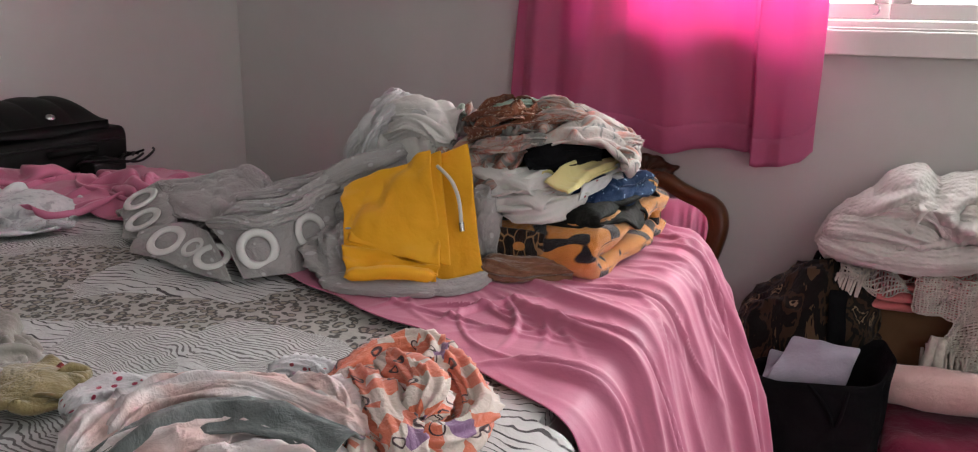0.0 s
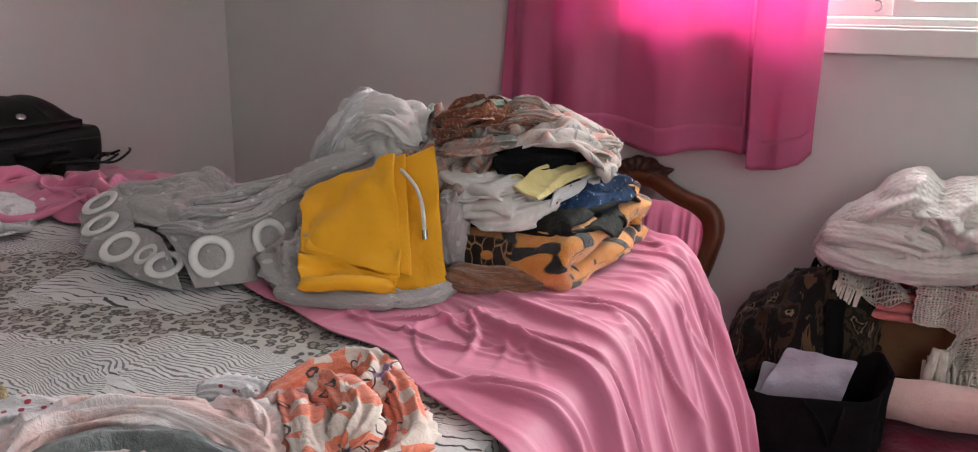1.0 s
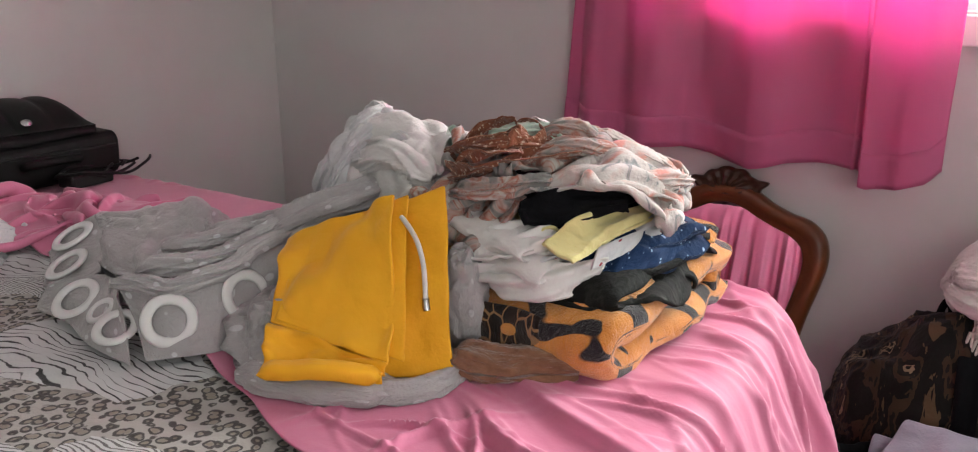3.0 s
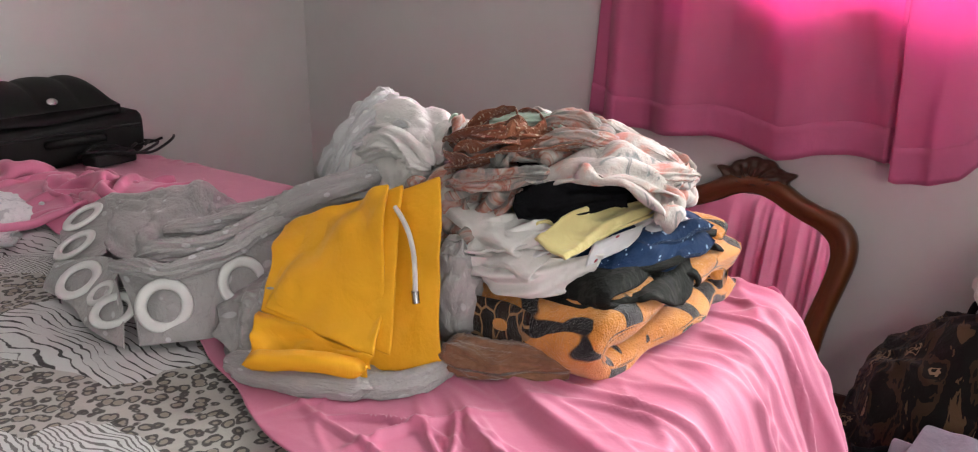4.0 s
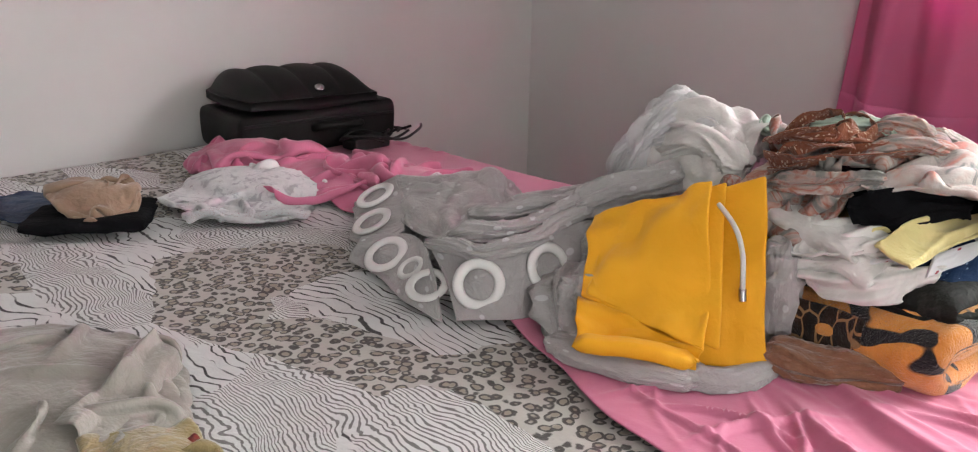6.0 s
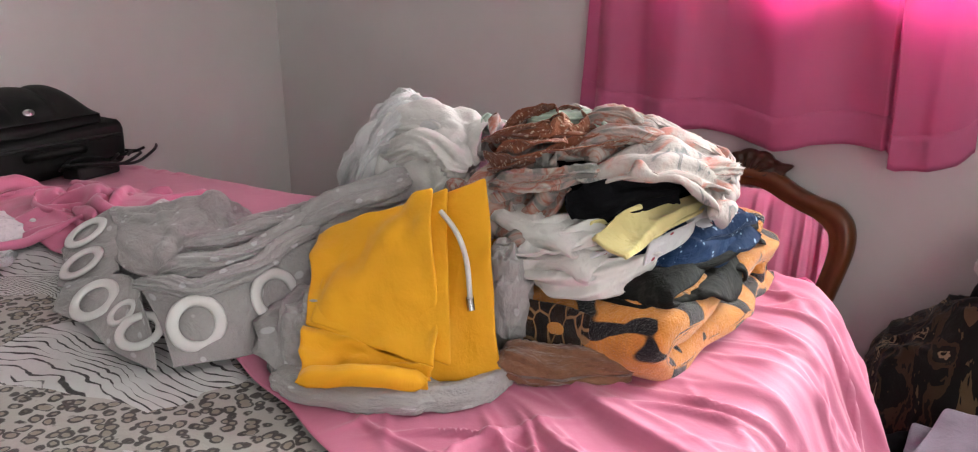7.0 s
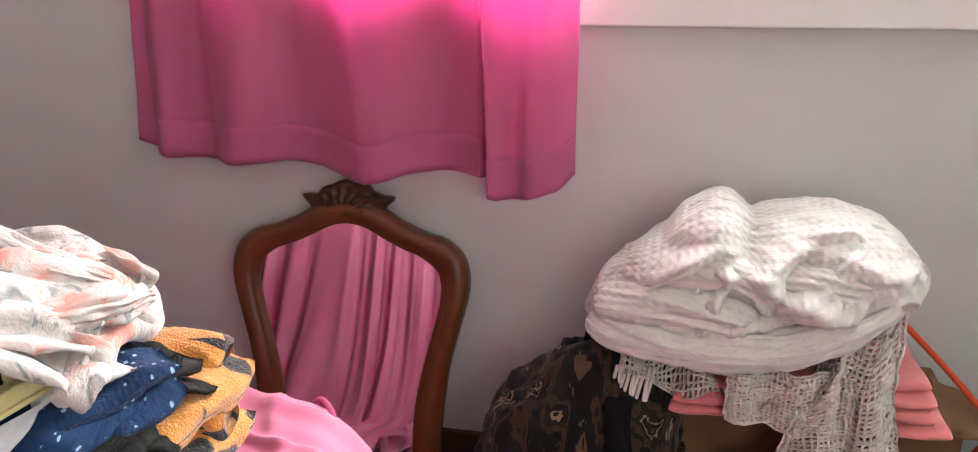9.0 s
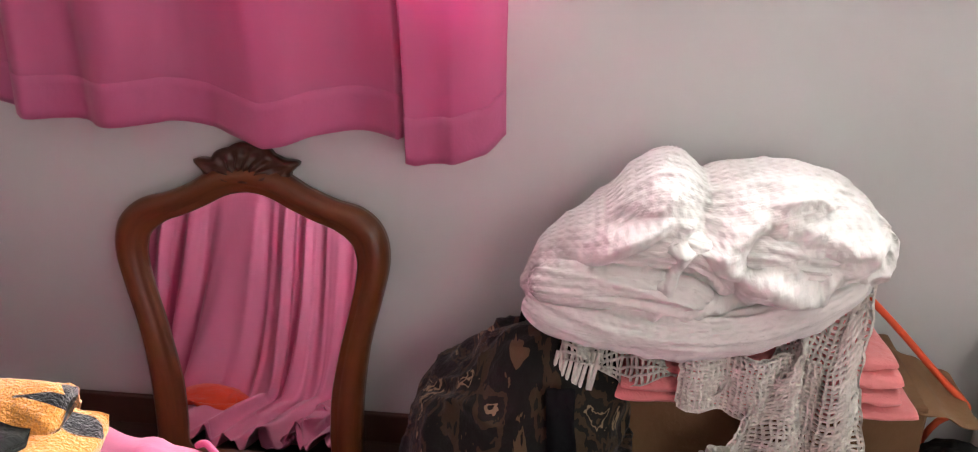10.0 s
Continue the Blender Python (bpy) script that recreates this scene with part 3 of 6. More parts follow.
def waffle():
    n = Nodes("off_white_waffle_cotton", 0.95, 0, 0.4, 0.1)
    at = n.warp(n.where("UV"), 8, 0.012)
    n.colour(n.ramp(n.noise(at, 18, 5), [(0.3, (0.65, 0.63, 0.59)), (0.7, (0.73, 0.71, 0.67))]))
    squares = n.maths("MULTIPLY", n.wave(at, 18, 0.2, 2, 3, "X"), n.wave(at, 18, 0.2, 2, 3, "Y"))
    rows = n.wave(at, 60, 0.5, 1, 3, "Y")
    n.bump(squares, 0.38, 0.005)
    n.bump(n.noise(n.warp(at, 20, 0.03), 45, 4), 0.45, 0.008)
    n.bump(rows, 0.1, 0.0015)
    n.bump(n.noise(at, 300, 2), 0.4, 0.0015)
    return n.mat


WAFFLE = waffle()
KNIT = plain_cloth("ecru_crochet_yarn", (0.64, 0.59, 0.52), (0.75, 0.70, 0.63), 0.95, 0.4, 80, 0.6, "Object")
CORAL_PINK = plain_cloth("coral_pink_cotton", (0.72, 0.21, 0.21), (0.78, 0.27, 0.26), 0.75)
BLUSH = plain_cloth("blush_fleece", (0.66, 0.43, 0.40), (0.74, 0.52, 0.485), 0.95, 0.5)
MAGENTA = plain_cloth("magenta_cotton", (0.14, 0.008, 0.03), (0.20, 0.014, 0.05), 0.85)
MIXED = blotched("multicoloured_print", [(0.0, (0.05, 0.07, 0.05)), (0.38, (0.08, 0.26, 0.36)), (0.46, (0.42, 0.36, 0.3)), (0.56, (0.5, 0.44, 0.38)), (0.64, (0.5, 0.12, 0.09)), (0.73, (0.12, 0.12, 0.12))], 9, 0.8)
LEATHER = Nodes("black_leatherette", 0.48, 0, 0, 0.13)
LEATHER.colour(LEATHER.ramp(LEATHER.noise(LEATHER.where("Object"), 12, 4), [(0.3, (0.005, 0.005, 0.005)), (0.7, (0.010, 0.0095, 0.009))]))
LEATHER = LEATHER.bump(LEATHER.cells(LEATHER.where("Object"), 420), 0.3, 0.0008).mat
BAGCLOTH = plain_cloth("black_non_woven", (0.005, 0.005, 0.006), (0.009, 0.009, 0.010), 0.8, 0, 15, 0.3, "Object", 0.08)
RUBBER = plain_cloth("black_cable_rubber", (0.008, 0.008, 0.008), (0.013, 0.013, 0.013), 0.5, 0, 10, 0, "Object")
PAPER = plain_cloth("lilac_grey_paper", (0.30, 0.29, 0.35), (0.36, 0.35, 0.41), 0.7, 0, 6, 0.3, "Object")
CARD = plain_cloth("brown_cardboard", (0.16, 0.085, 0.04), (0.22, 0.12, 0.06), 0.75, 0, 5, 0.3, "Object")
CARTON = plain_cloth("cream_carton", (0.50, 0.46, 0.40), (0.56, 0.52, 0.46), 0.75, 0, 5, 0.2, "Object")
ORANGE_CORD = plain_cloth("orange_cord", (0.62, 0.08, 0.03), (0.7, 0.11, 0.045), 0.6, 0, 9, 0.2, "Object")
RED_CLOTH = plain_cloth("red_orange_cloth", (0.5, 0.04, 0.012), (0.6, 0.06, 0.02), 0.8)
CHROME = Nodes("worn_chrome", 0.25, 1.0).colour((0.5, 0.5, 0.5)).mat
RING = Nodes("white_plastic", 0.35, 0, 0, 0.5)
RING = RING.colour(RING.ramp(RING.noise(RING.where("Object"), 30), [(0.3, (0.70, 0.70, 0.68)), (0.7, (0.76, 0.76, 0.74))])).mat
SILVER = Nodes("mirror_silver", 0.015, 1.0)
SILVER = SILVER.colour((0.86, 0.87, 0.87)).mat
GLASS = Nodes("window_glass", 0.0, 0, 0, 0.5)
GLASS.set(GLASS.bsdf, "Transmission Weight", 1.0)
GLASS = GLASS.colour((1, 1, 1)).mat
CORD = plain_cloth("white_cord", (0.62, 0.6, 0.56), (0.72, 0.7, 0.66), 0.8, 0, 40, 0.3, "Object")

# ---- the room ----


def boxes(name, parts, material, label, category, kind="structure", bevel=0.0):
    bm = bmesh.new()
    for a, b in parts:
        one = box_bm(a, b, bevel)
        me = bpy.data.meshes.new("piece")
        one.to_mesh(me)
        one.free()
        bm.from_mesh(me)
        bpy.data.meshes.remove(me)
    ob = part(name, bm, material, None, label)
    return tagged(ob, category=category, kind=kind)


WX0, WX1, WZ0, WZ1 = -0.30, 1.65, 1.02, 2.12
boxes("floor", [((-2.3, -1.8, FLOOR - 0.1), (1.95, 3.25, FLOOR))], BOARDS, "dark brown wooden floor of the bedroom", "floor")
boxes("ceiling", [((-2.3, -1.8, 2.6), (1.95, 3.25, 2.7))], CEILING, "plain white painted ceiling of the bedroom", "ceiling")
boxes("wall_north", [((-2.0, 3.1, FLOOR), (WX0, 3.25, 2.6)), ((WX1, 3.1, FLOOR), (1.95, 3.25, 2.6)), ((WX0, 3.1, FLOOR), (WX1, 3.25, WZ0)),
                     ((WX0, 3.1, WZ1), (WX1, 3.25, 2.6))], WALL, "pale grey painted wall with the window", "wall")
# unseen wall, kept close to bounce light; its opening lets the fill in
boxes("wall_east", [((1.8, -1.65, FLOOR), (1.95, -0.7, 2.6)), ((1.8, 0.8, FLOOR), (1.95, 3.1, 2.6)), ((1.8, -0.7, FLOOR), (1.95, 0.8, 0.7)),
                    ((1.8, -0.7, 2.1), (1.95, 0.8, 2.6))], WALL, "unseen pale grey painted side wall with an added opening for fill light", "wall")
boxes("wall_south", [((-2.3, -1.8, FLOOR), (1.95, -1.65, 2.6))], WALL, "pale grey painted wall opposite the window", "wall")
bm = bmesh.new()
foot = [(-1.75, 3.1), (-2.112, -1.65), (-2.26, -1.65), (-1.9, 3.1)]
lo = [bm.verts.new((x, y, FLOOR)) for x, y in foot]
hi = [bm.verts.new((x, y, 2.6)) for x, y in foot]
for i in range(4):
    k = (i + 1) % 4
    bm.faces.new((lo[i], hi[i], hi[k], lo[k]))
bm.faces.new(hi), bm.faces.new(lo[::-1])
bmesh.ops.recalc_face_normals(bm, faces=list(bm.faces))
tagged(part("wall_west", bm, WALL, None, "plain pale grey painted wall beside the bed"), category="wall", kind="structure")
boxes("baseboard", [((-1.75, 3.085, FLOOR), (1.8, 3.1, 0.04))], SKIRT, "low dark brown wooden baseboard", "baseboard", bevel=0.003)

window = tagged(thing("window_1", (0.7, 3.15, WZ0), "white painted sliding window in the wall", "window"), kind="structure")


def win(name, a, b, mat, label="", bevel=0.004):
    return rooted(block(name, a, b, mat, None, label, bevel), window)


win("window_sill", (-0.44, 3.068, 0.951), (1.73, 3.1, 1.019), TRIM, "white painted lower casing board")
win("window_sill", (WX0, 3.1, 1.02), (WX1, 3.13, 1.026), TRIM)
for a, b in (((WX0, 3.13, 1.02), (WX1, 3.22, 1.045)), ((WX0, 3.13, 2.08), (WX1, 3.22, WZ1)), ((WX0, 3.13, 1.045), (WX0 + 0.04, 3.22, 2.08)),
             ((WX1 - 0.04, 3.13, 1.045), (WX1, 3.22, 2.08))):
    win("window_frame", a, b, TRIM)


def sash(x0, x1, y):
    z0, z1 = 1.047, 2.078
    for a, b in (((x0, y, z0), (x1, y + 0.028, z0 + 0.045)), ((x0, y, z1 - 0.045), (x1, y + 0.028, z1)), ((x0, y, z0 + 0.045), (x0 + 0.055, y + 0.028, z1 - 0.045)),
                 ((x1 - 0.055, y, z0 + 0.045), (x1, y + 0.028, z1 - 0.045))):
        win("sash_bar", a, b, TRIM)
    pane = win("pane", (x0 + 0.05, y + 0.012, z0 + 0.04), (x1 - 0.05, y + 0.016, z1 - 0.04), GLASS, "clear glass pane", 0.0)
    pane.visible_shadow = False


sash(-0.27, 0.475, 3.175)
sash(0.465, 1.08, 3.14)
sash(1.06, 1.6, 3.175)
rooted(tube("latch", [(0.425 + 0.013 * math.sin(b), 3.165, 1.075 + 0.015 * math.cos(b)) for b in np.linspace(-0.4, 3.4, 9)], 0.0025, CHROME, None, "small curved metal latch"), window)

# ---- curtain ----
curtain = thing("curtain", (-0.15, 3.03, 0.65), "bright pink satin curtain hanging over the window", "curtain")


def curtain_at(u, z):
    """The curtain's run from its outer edge to the doubled-over panel, with fuller folds towards the hem."""
    run = np.array([0, 0.25, 0.45, 0.64, 0.76, 0.785, 0.81, 0.9, 1.0])
    xs = np.array([-0.645, -0.43, -0.23, -0.03, 0.115, 0.145, 0.14, 0.225, 0.312])
    ys = np.array([3.05, 3.035, 3.03, 3.02, 3.03, 3.02, 2.985, 2.975, 3.0])
    x, y = np.interp(u, run, xs), np.interp(u, run, ys)
    low = np.clip((1.75 - z) / 1.1, 0, 1)
    amp = np.where(u < 0.77, 0.016 + 0.012 * low, 0.006)
    y = y + amp * np.sin(u * 31 + 1.5 * np.sin(u * 7) + 0.5 * z) + 0.006 * fuzz(u * 22, z * 3, 0, 11)
    x = x + 0.028 * np.clip((z - 0.69) / 0.35, 0, 1.6) * np.clip(1 - u * 2.2, 0, 1) + 0.004 * fuzz(u * 30, z * 4, 3, 12)
    return np.minimum(x, 0.34), np.minimum(y, 3.062)


def curtain_low(u):
    return np.interp(u, [0, 0.1, 0.22, 0.38, 0.5, 0.57, 0.64, 0.7, 0.775, 0.79, 0.83, 0.9, 0.96, 1.0],
                     [0.700, 0.678, 0.665, 0.676, 0.655, 0.645, 0.664, 0.668, 0.668, 0.640, 0.630, 0.638, 0.655, 0.685])


def hanging(name, v0, v1, material, label, out=0.0, n=(200, 46)):
    u, v = np.meshgrid(np.linspace(0, 1, n[0]), np.linspace(v0, v1, n[1]), indexing="ij")
    z = curtain_low(u) * (1 - v) + 2.2 * v
    x, y = curtain_at(u, z)
    ob = mesh_of(name, np.stack([x, y - out, z], -1).reshape(-1, 3), grid_faces(*n), material, None, label, np.stack([u * 1.25, z], -1).reshape(-1, 2), 0.0008)
    return rooted(ob, curtain)


hanging("curtain_cloth", 0.0, 1.0, CURTAIN, "bright pink satin with soft folds")
hanging("hem", 0.0005, 0.052, HEM, "doubled stitched hem", 0.0022, (200, 6))
rod = rooted(tube("curtain_rod", [(-0.9, 3.03, 2.215), (0.6, 3.03, 2.215), (1.75, 3.03, 2.215)], 0.012, TRIM, None, "white curtain rod"), curtain)
for x in (-0.8, 1.7):
    rooted(block("bracket", (x - 0.01, 3.03, 2.19), (x + 0.01, 3.1, 2.22), TRIM, None), curtain)

# ---- mirror ----
mirror = thing("mirror", (-0.168, 2.945, FLOOR), "carved reddish wooden mirror leaning on the wall", "mirror")
mirror.rotation_euler = (radians(-10.5), 0, 0)
mirror.scale = (0.968, 1.0, 1.0)


half_out = curve_through([(0, 0), (0.1, 0), (0.208, 0.003), (0.212, 0.1), (0.218, 0.2), (0.232, 0.3), (0.258, 0.4), (0.270, 0.455), (0.268, 0.5), (0.252, 0.535), (0.218, 0.561),
                          (0.17, 0.574), (0.12, 0.594), (0.078, 0.618), (0.035, 0.631), (0, 0.634)])
half_in = curve_through([(0, 0.06), (0.08, 0.06), (0.145, 0.063), (0.15, 0.12), (0.155, 0.2), (0.176, 0.3), (0.202, 0.4), (0.210, 0.45), (0.208, 0.475), (0.199, 0.497),
                         (0.168, 0.52), (0.125, 0.536), (0.082, 0.555), (0.055, 0.569), (0.028, 0.579), (0, 0.583)])
outer = np.concatenate([half_out, half_out[-2:0:-1] * (-1, 1)])
inner = np.concatenate([half_in, half_in[-2:0:-1] * (-1, 1)])
prof = [(0.0, 0.0), (0.0, -0.012), (0.08, -0.020), (0.2, -0.019), (0.3, -0.024), (0.55, -0.033), (0.8, -0.030), (0.95, -0.020), (1.0, -0.008), (1.0, 0.008), (0.0, 0.008)]
verts = [(*((inner[i] * (1 - t) + outer[i] * t)[[0]]), y, (inner[i] * (1 - t) + outer[i] * t)[1]) for i in range(len(outer)) for t, y in prof]
k, n = len(prof), len(outer)
mesh_of("frame", verts, [(i * k + j, ((i + 1) % n) * k + j, ((i + 1) % n) * k + (j + 1) % k, i * k + (j + 1) % k) for i in range(n) for j in range(k)], CARVED, mirror,
        "polished reddish brown curved frame")
glass_v = [(x * 1.01, -0.006, z) for x, z in inner] + [(x * 1.01, 0.004, z) for x, z in inner]
mesh_of("mirror_glass", glass_v, [tuple(range(n))[::-1], tuple(range(n, 2 * n))] + [(i, (i + 1) % n, n + (i + 1) % n, n + i) for i in range(n)], SILVER, mirror, "clear silvered glass", flat=True)


def crest():
    """A carved shell with leaf tips on both sides."""
    na, nr = 61, 12
    a, r = np.meshgrid(np.linspace(0, np.pi, na), np.linspace(0, 1, nr), indexing="ij")
    edge = 0.066 + 0.005 * np.abs(np.cos(a * 5.5)) + 0.022 * np.exp(-((a - 0.42) / 0.13) ** 2) + 0.022 * np.exp(-((a - np.pi + 0.42) / 0.13) ** 2)
    x, z = np.cos(a) * r * edge * 1.22, 0.603 + np.sin(a) * r * edge
    y = -0.012 - 0.016 * (1 - r ** 3) - 0.004 * np.cos(a * 16 + r * 5) * np.sin(r * np.pi) - 0.004 * np.cos(r * 14)
    back = np.full_like(y, 0.008)
    front = np.stack([x, y, z], -1).reshape(-1, 3)
    rear = np.stack([x, back, z], -1).reshape(-1, 3)
    f = grid_faces(na, nr)
    m = na * nr
    f = f + [tuple(m + i for i in q[::-1]) for q in f] + [(i * nr + nr - 1, (i + 1) * nr + nr - 1, m + (i + 1) * nr + nr - 1, m + i * nr + nr - 1) for i in range(na - 1)]
    return mesh_of("crest", np.concatenate([front, rear]), f, DARKWOOD, mirror, "dark carved shell crest")


crest()

# ---- bed ----
BX0, BX1, BY0, BY1 = -1.83, 0.166, 0.75, 2.295
bed = thing("bed", (-0.85, 1.5, FLOOR), "double bed with a thick mattress under printed bedding", "bed")
rooted(block("mattress", (BX0, BY0, 0.36), (BX1 - 0.03, BY1 - 0.03, BED_TOP - 0.004), WHITE, None, "thick white mattress", 0.06), bed)
rooted(block("bed_base", (BX0 + 0.01, BY0 + 0.01, 0.12), (BX1 - 0.01, BY1 - 0.01, 0.358), SKIRT, None, "brown bed base", 0.01), bed)
for x in (BX0 + 0.1, BX1 - 0.1):
    for y in (BY0 + 0.1, BY1 - 0.1):
        rooted(block("leg", (x - 0.03, y - 0.03, FLOOR), (x + 0.03, y + 0.03, 0.12), SKIRT, None, "", 0.005), bed)


def over_edge(x, y, drop, top, r=0.035):
    """Bends a flat sheet down over the mattress's edges."""
    ox = np.maximum(x - (BX1 - r), 0) - np.maximum((BX0 + 0.02) - x, 0)
    oy = np.maximum(y - (BY1 - r), 0) - np.maximum((BY0 + r) - y, 0)
    d = np.hypot(ox, oy)
    s = d / (r + 0.004)
    bend = np.minimum(s, np.pi / 2)
    out = (r + 0.004) * np.sin(bend)
    z = top - (r + 0.004) * (1 - np.cos(bend)) - np.maximum(s - np.pi / 2, 0) * (r + 0.004)
    dirx, diry = ox / np.maximum(d, 1e-6), oy / np.maximum(d, 1e-6)
    return x - ox + dirx * out, y - oy + diry * out, z


u, v = np.meshgrid(np.linspace(BX0 + 0.02, BX1 + 0.45, 230), np.linspace(BY0 - 0.3, BY1 + 0.56, 240), indexing="ij")
x, y, z = over_edge(u, v, 0.5, BED_TOP)
z = z + np.where((u < BX1 - 0.05) & (v < BY1 - 0.05), 0.010 * (ridge(u * 3.2, v * 4.5, 21, 3) - 0.35) * (0.5 + 0.5 * fuzz(u * 2, v * 2, 0, 8)) + 0.0035 * fuzz(u * 14, v * 9, 0, 9), 0)
z = np.maximum(z, FLOOR + 0.004)
x = np.where(v > 1.30, np.minimum(x, BX1 - 0.05), x)
y = np.minimum(y, BY1 - 0.05)
mesh = mesh_of("bedsheet", np.stack([x, y, z], -1).reshape(-1, 3), grid_faces(230, 240), PRINT, None, "", np.stack([u, v], -1).reshape(-1, 2), 0.0012)
tagged(mesh, "grey and white animal print bedsheet on the mattress", "bedsheet")


def bed_solid(p):
    """The mattress as a rounded block, standing on the floor."""
    r = 0.038
    lo = np.array([BX0 - 0.3 + r, BY0 + r, -2.0])
    hi = np.array([BX1 + 0.012 - r, BY1 + 0.012 - r, BED_TOP + 0.012 - r])
    top = np.broadcast_to(hi, p.shape).copy()
    top[..., 0] += 0.24 * np.clip(BED_TOP - 0.02 - p[..., 2], 0, 0.6)
    near = np.clip(p, lo, top)
    d = p - near
    ln = np.linalg.norm(d, axis=-1, keepdims=True)
    inside = ln[..., 0] < 1e-7
    p = np.where((ln < r) & (ln > 1e-7), near + d / np.maximum(ln, 1e-7) * r, p)
    p[..., 2] = np.where(inside, hi[2] + r, p[..., 2])
    low = p[..., 2] < FLOOR + 0.012
    p[..., 2] = np.maximum(p[..., 2], FLOOR + 0.012)
    p[..., 1] = np.minimum(p[..., 1], 2.9)
    return p, (ln[..., 0] < r) | inside | low


def pink_cover():
    nu, nv = 150, 170
    xs = np.linspace(-1.74, 0.66, nu)
    south = np.interp(xs, [-1.75, -1.3, -0.95, -0.6, -0.32, -0.1, 0.07, 0.17, 0.4, 0.7], [2.06, 1.98, 1.80, 1.67, 1.575, 1.465, 1.345, 1.25, 1.0, 0.72])
    south = south + 0.012 * fuzz(xs * 8, 0, 0, 31)
    u, v = np.meshgrid(xs, np.linspace(0, 1, nv), indexing="ij")
    y = south[:, None] + (2.295 + 0.50 - south[:, None]) * v
    full = 1.03 + 0.12 * np.clip((y - 2.0) / 0.5, 0, 1)
    rest = np.stack([(u - 0.2) * full, y * 1.03], -1)
    z = BED_TOP + 0.025 + 0.012 * fuzz(u * 9, y * 5, 0, 33) + 0.01 * fuzz(u * 20, y * 8, 0, 34)
    p = drape(np.stack([u, y + 0.01 * fuzz(u * 14, y * 3, 0, 36), z], -1), rest, bed_solid, steps=90, inner=6, bend=0.12, grip=0.6, gravity=0.0014, stick=0.92)
    p, flat = finer(p, 4, 2), finer(np.concatenate([np.stack([u, y], -1), rest], -1), 4, 2)
    u, y, rest, (nu, nv) = flat[..., 0], flat[..., 1], flat[..., 2:], flat.shape[:2]
    soft = np.clip((u - 0.08) / 0.12, 0, 1)[..., None] * np.clip((2.2 - y) / 0.1, 0, 1)[..., None]
    for _ in range(60):
        p[:, 1:-1] += soft[:, 1:-1] * (0.25 * p[:, :-2] + 0.25 * p[:, 2:] - 0.5 * p[:, 1:-1])
    nrm = np.cross(np.gradient(p, axis=0), np.gradient(p, axis=1))
    nrm /= np.linalg.norm(nrm, axis=-1, keepdims=True) + 1e-9
    # long folds that run out from under the heap and fall over the end of the bed
    s = y + 0.42 * u + 0.035 * fuzz(u * 3, y * 3, 0, 301) + 0.012 * fuzz(u * 8, y * 8, 0, 302)
    heap = np.clip(1.5 - np.hypot((u + 0.1) / 0.20, (y - 2.0) / 0.23), 0, 1)
    fall_e = np.clip((u - 0.10) / 0.14, 0, 1)
    rnd = random.Random(7)
    d = np.zeros_like(u)
    for i in range(11):
        at, wide, high = 1.15 + 0.118 * i + rnd.uniform(-0.05, 0.05), rnd.uniform(0.006, 0.012), rnd.uniform(0.008, 0.030)
        start, stop, bow, lean = rnd.uniform(-0.42, 0.08), rnd.uniform(0.2, 0.8), rnd.uniform(-0.9, 0.9), rnd.uniform(-0.55, 0.45)
        run = np.clip((u - start) / 0.18, 0, 1) * np.clip((stop - u) / 0.12, 0, 1) * (0.7 + 0.4 * fuzz(u * 6, i * 3.3, 0, 310))
        off = s - at - bow * (u - 0.1) ** 2 - lean * (u - 0.1)
        skew = np.where(off > 0, 3.2, 0.8) * (1 + 1.6 * fall_e)
        d += run * high * (1 + 0.6 * fall_e) * np.exp(-(np.sqrt((off / (wide * skew)) ** 2 + 0.09) - 0.3))
    for at, wide, high, lean in ((1.22, 0.030, 0.030, 0.1), (1.42, 0.022, 0.024, -0.25), (1.60, 0.035, 0.034, 0.2), (1.80, 0.024, 0.022, -0.1), (2.00, 0.034, 0.034, 0.15), (2.22, 0.028, 0.030, -0.1)):
        off = s - at - lean * (u - 0.15) + 0.02 * fuzz(u * 7, at * 9, 0, 320)
        d += fall_e * high * np.exp(-(np.sqrt((off / (wide * np.where(off > 0, 1.5, 0.6))) ** 2 + 0.04) - 0.2))
    for i in range(90):
        cx, cy, turn, wide = rnd.uniform(-0.34, 0.19), rnd.uniform(1.35, 2.26), rnd.gauss(-0.35, 0.55), rnd.uniform(0.0035, 0.007)
        dx, dy = u - cx, y - cy
        a1, b1 = dx * math.cos(turn) + dy * math.sin(turn), -dx * math.sin(turn) + dy * math.cos(turn)
        b1 = b1 - rnd.uniform(-3, 3) * a1 * a1
        d += rnd.uniform(0.003, 0.011) * np.exp(-(b1 / wide) ** 2 - (a1 / rnd.uniform(0.05, 0.16)) ** 2)
    d = d * (1 - 0.95 * heap) * np.clip((y - np.interp(u, xs, south)) / 0.09, 0.12, 1)
    # gathers along the far side
    north = np.clip((y - 2.235) / 0.07, 0, 1)
    g = 2 * np.pi * (u * 11 + 1.1 * fuzz(u * 5, y * 1.5, 0, 305))
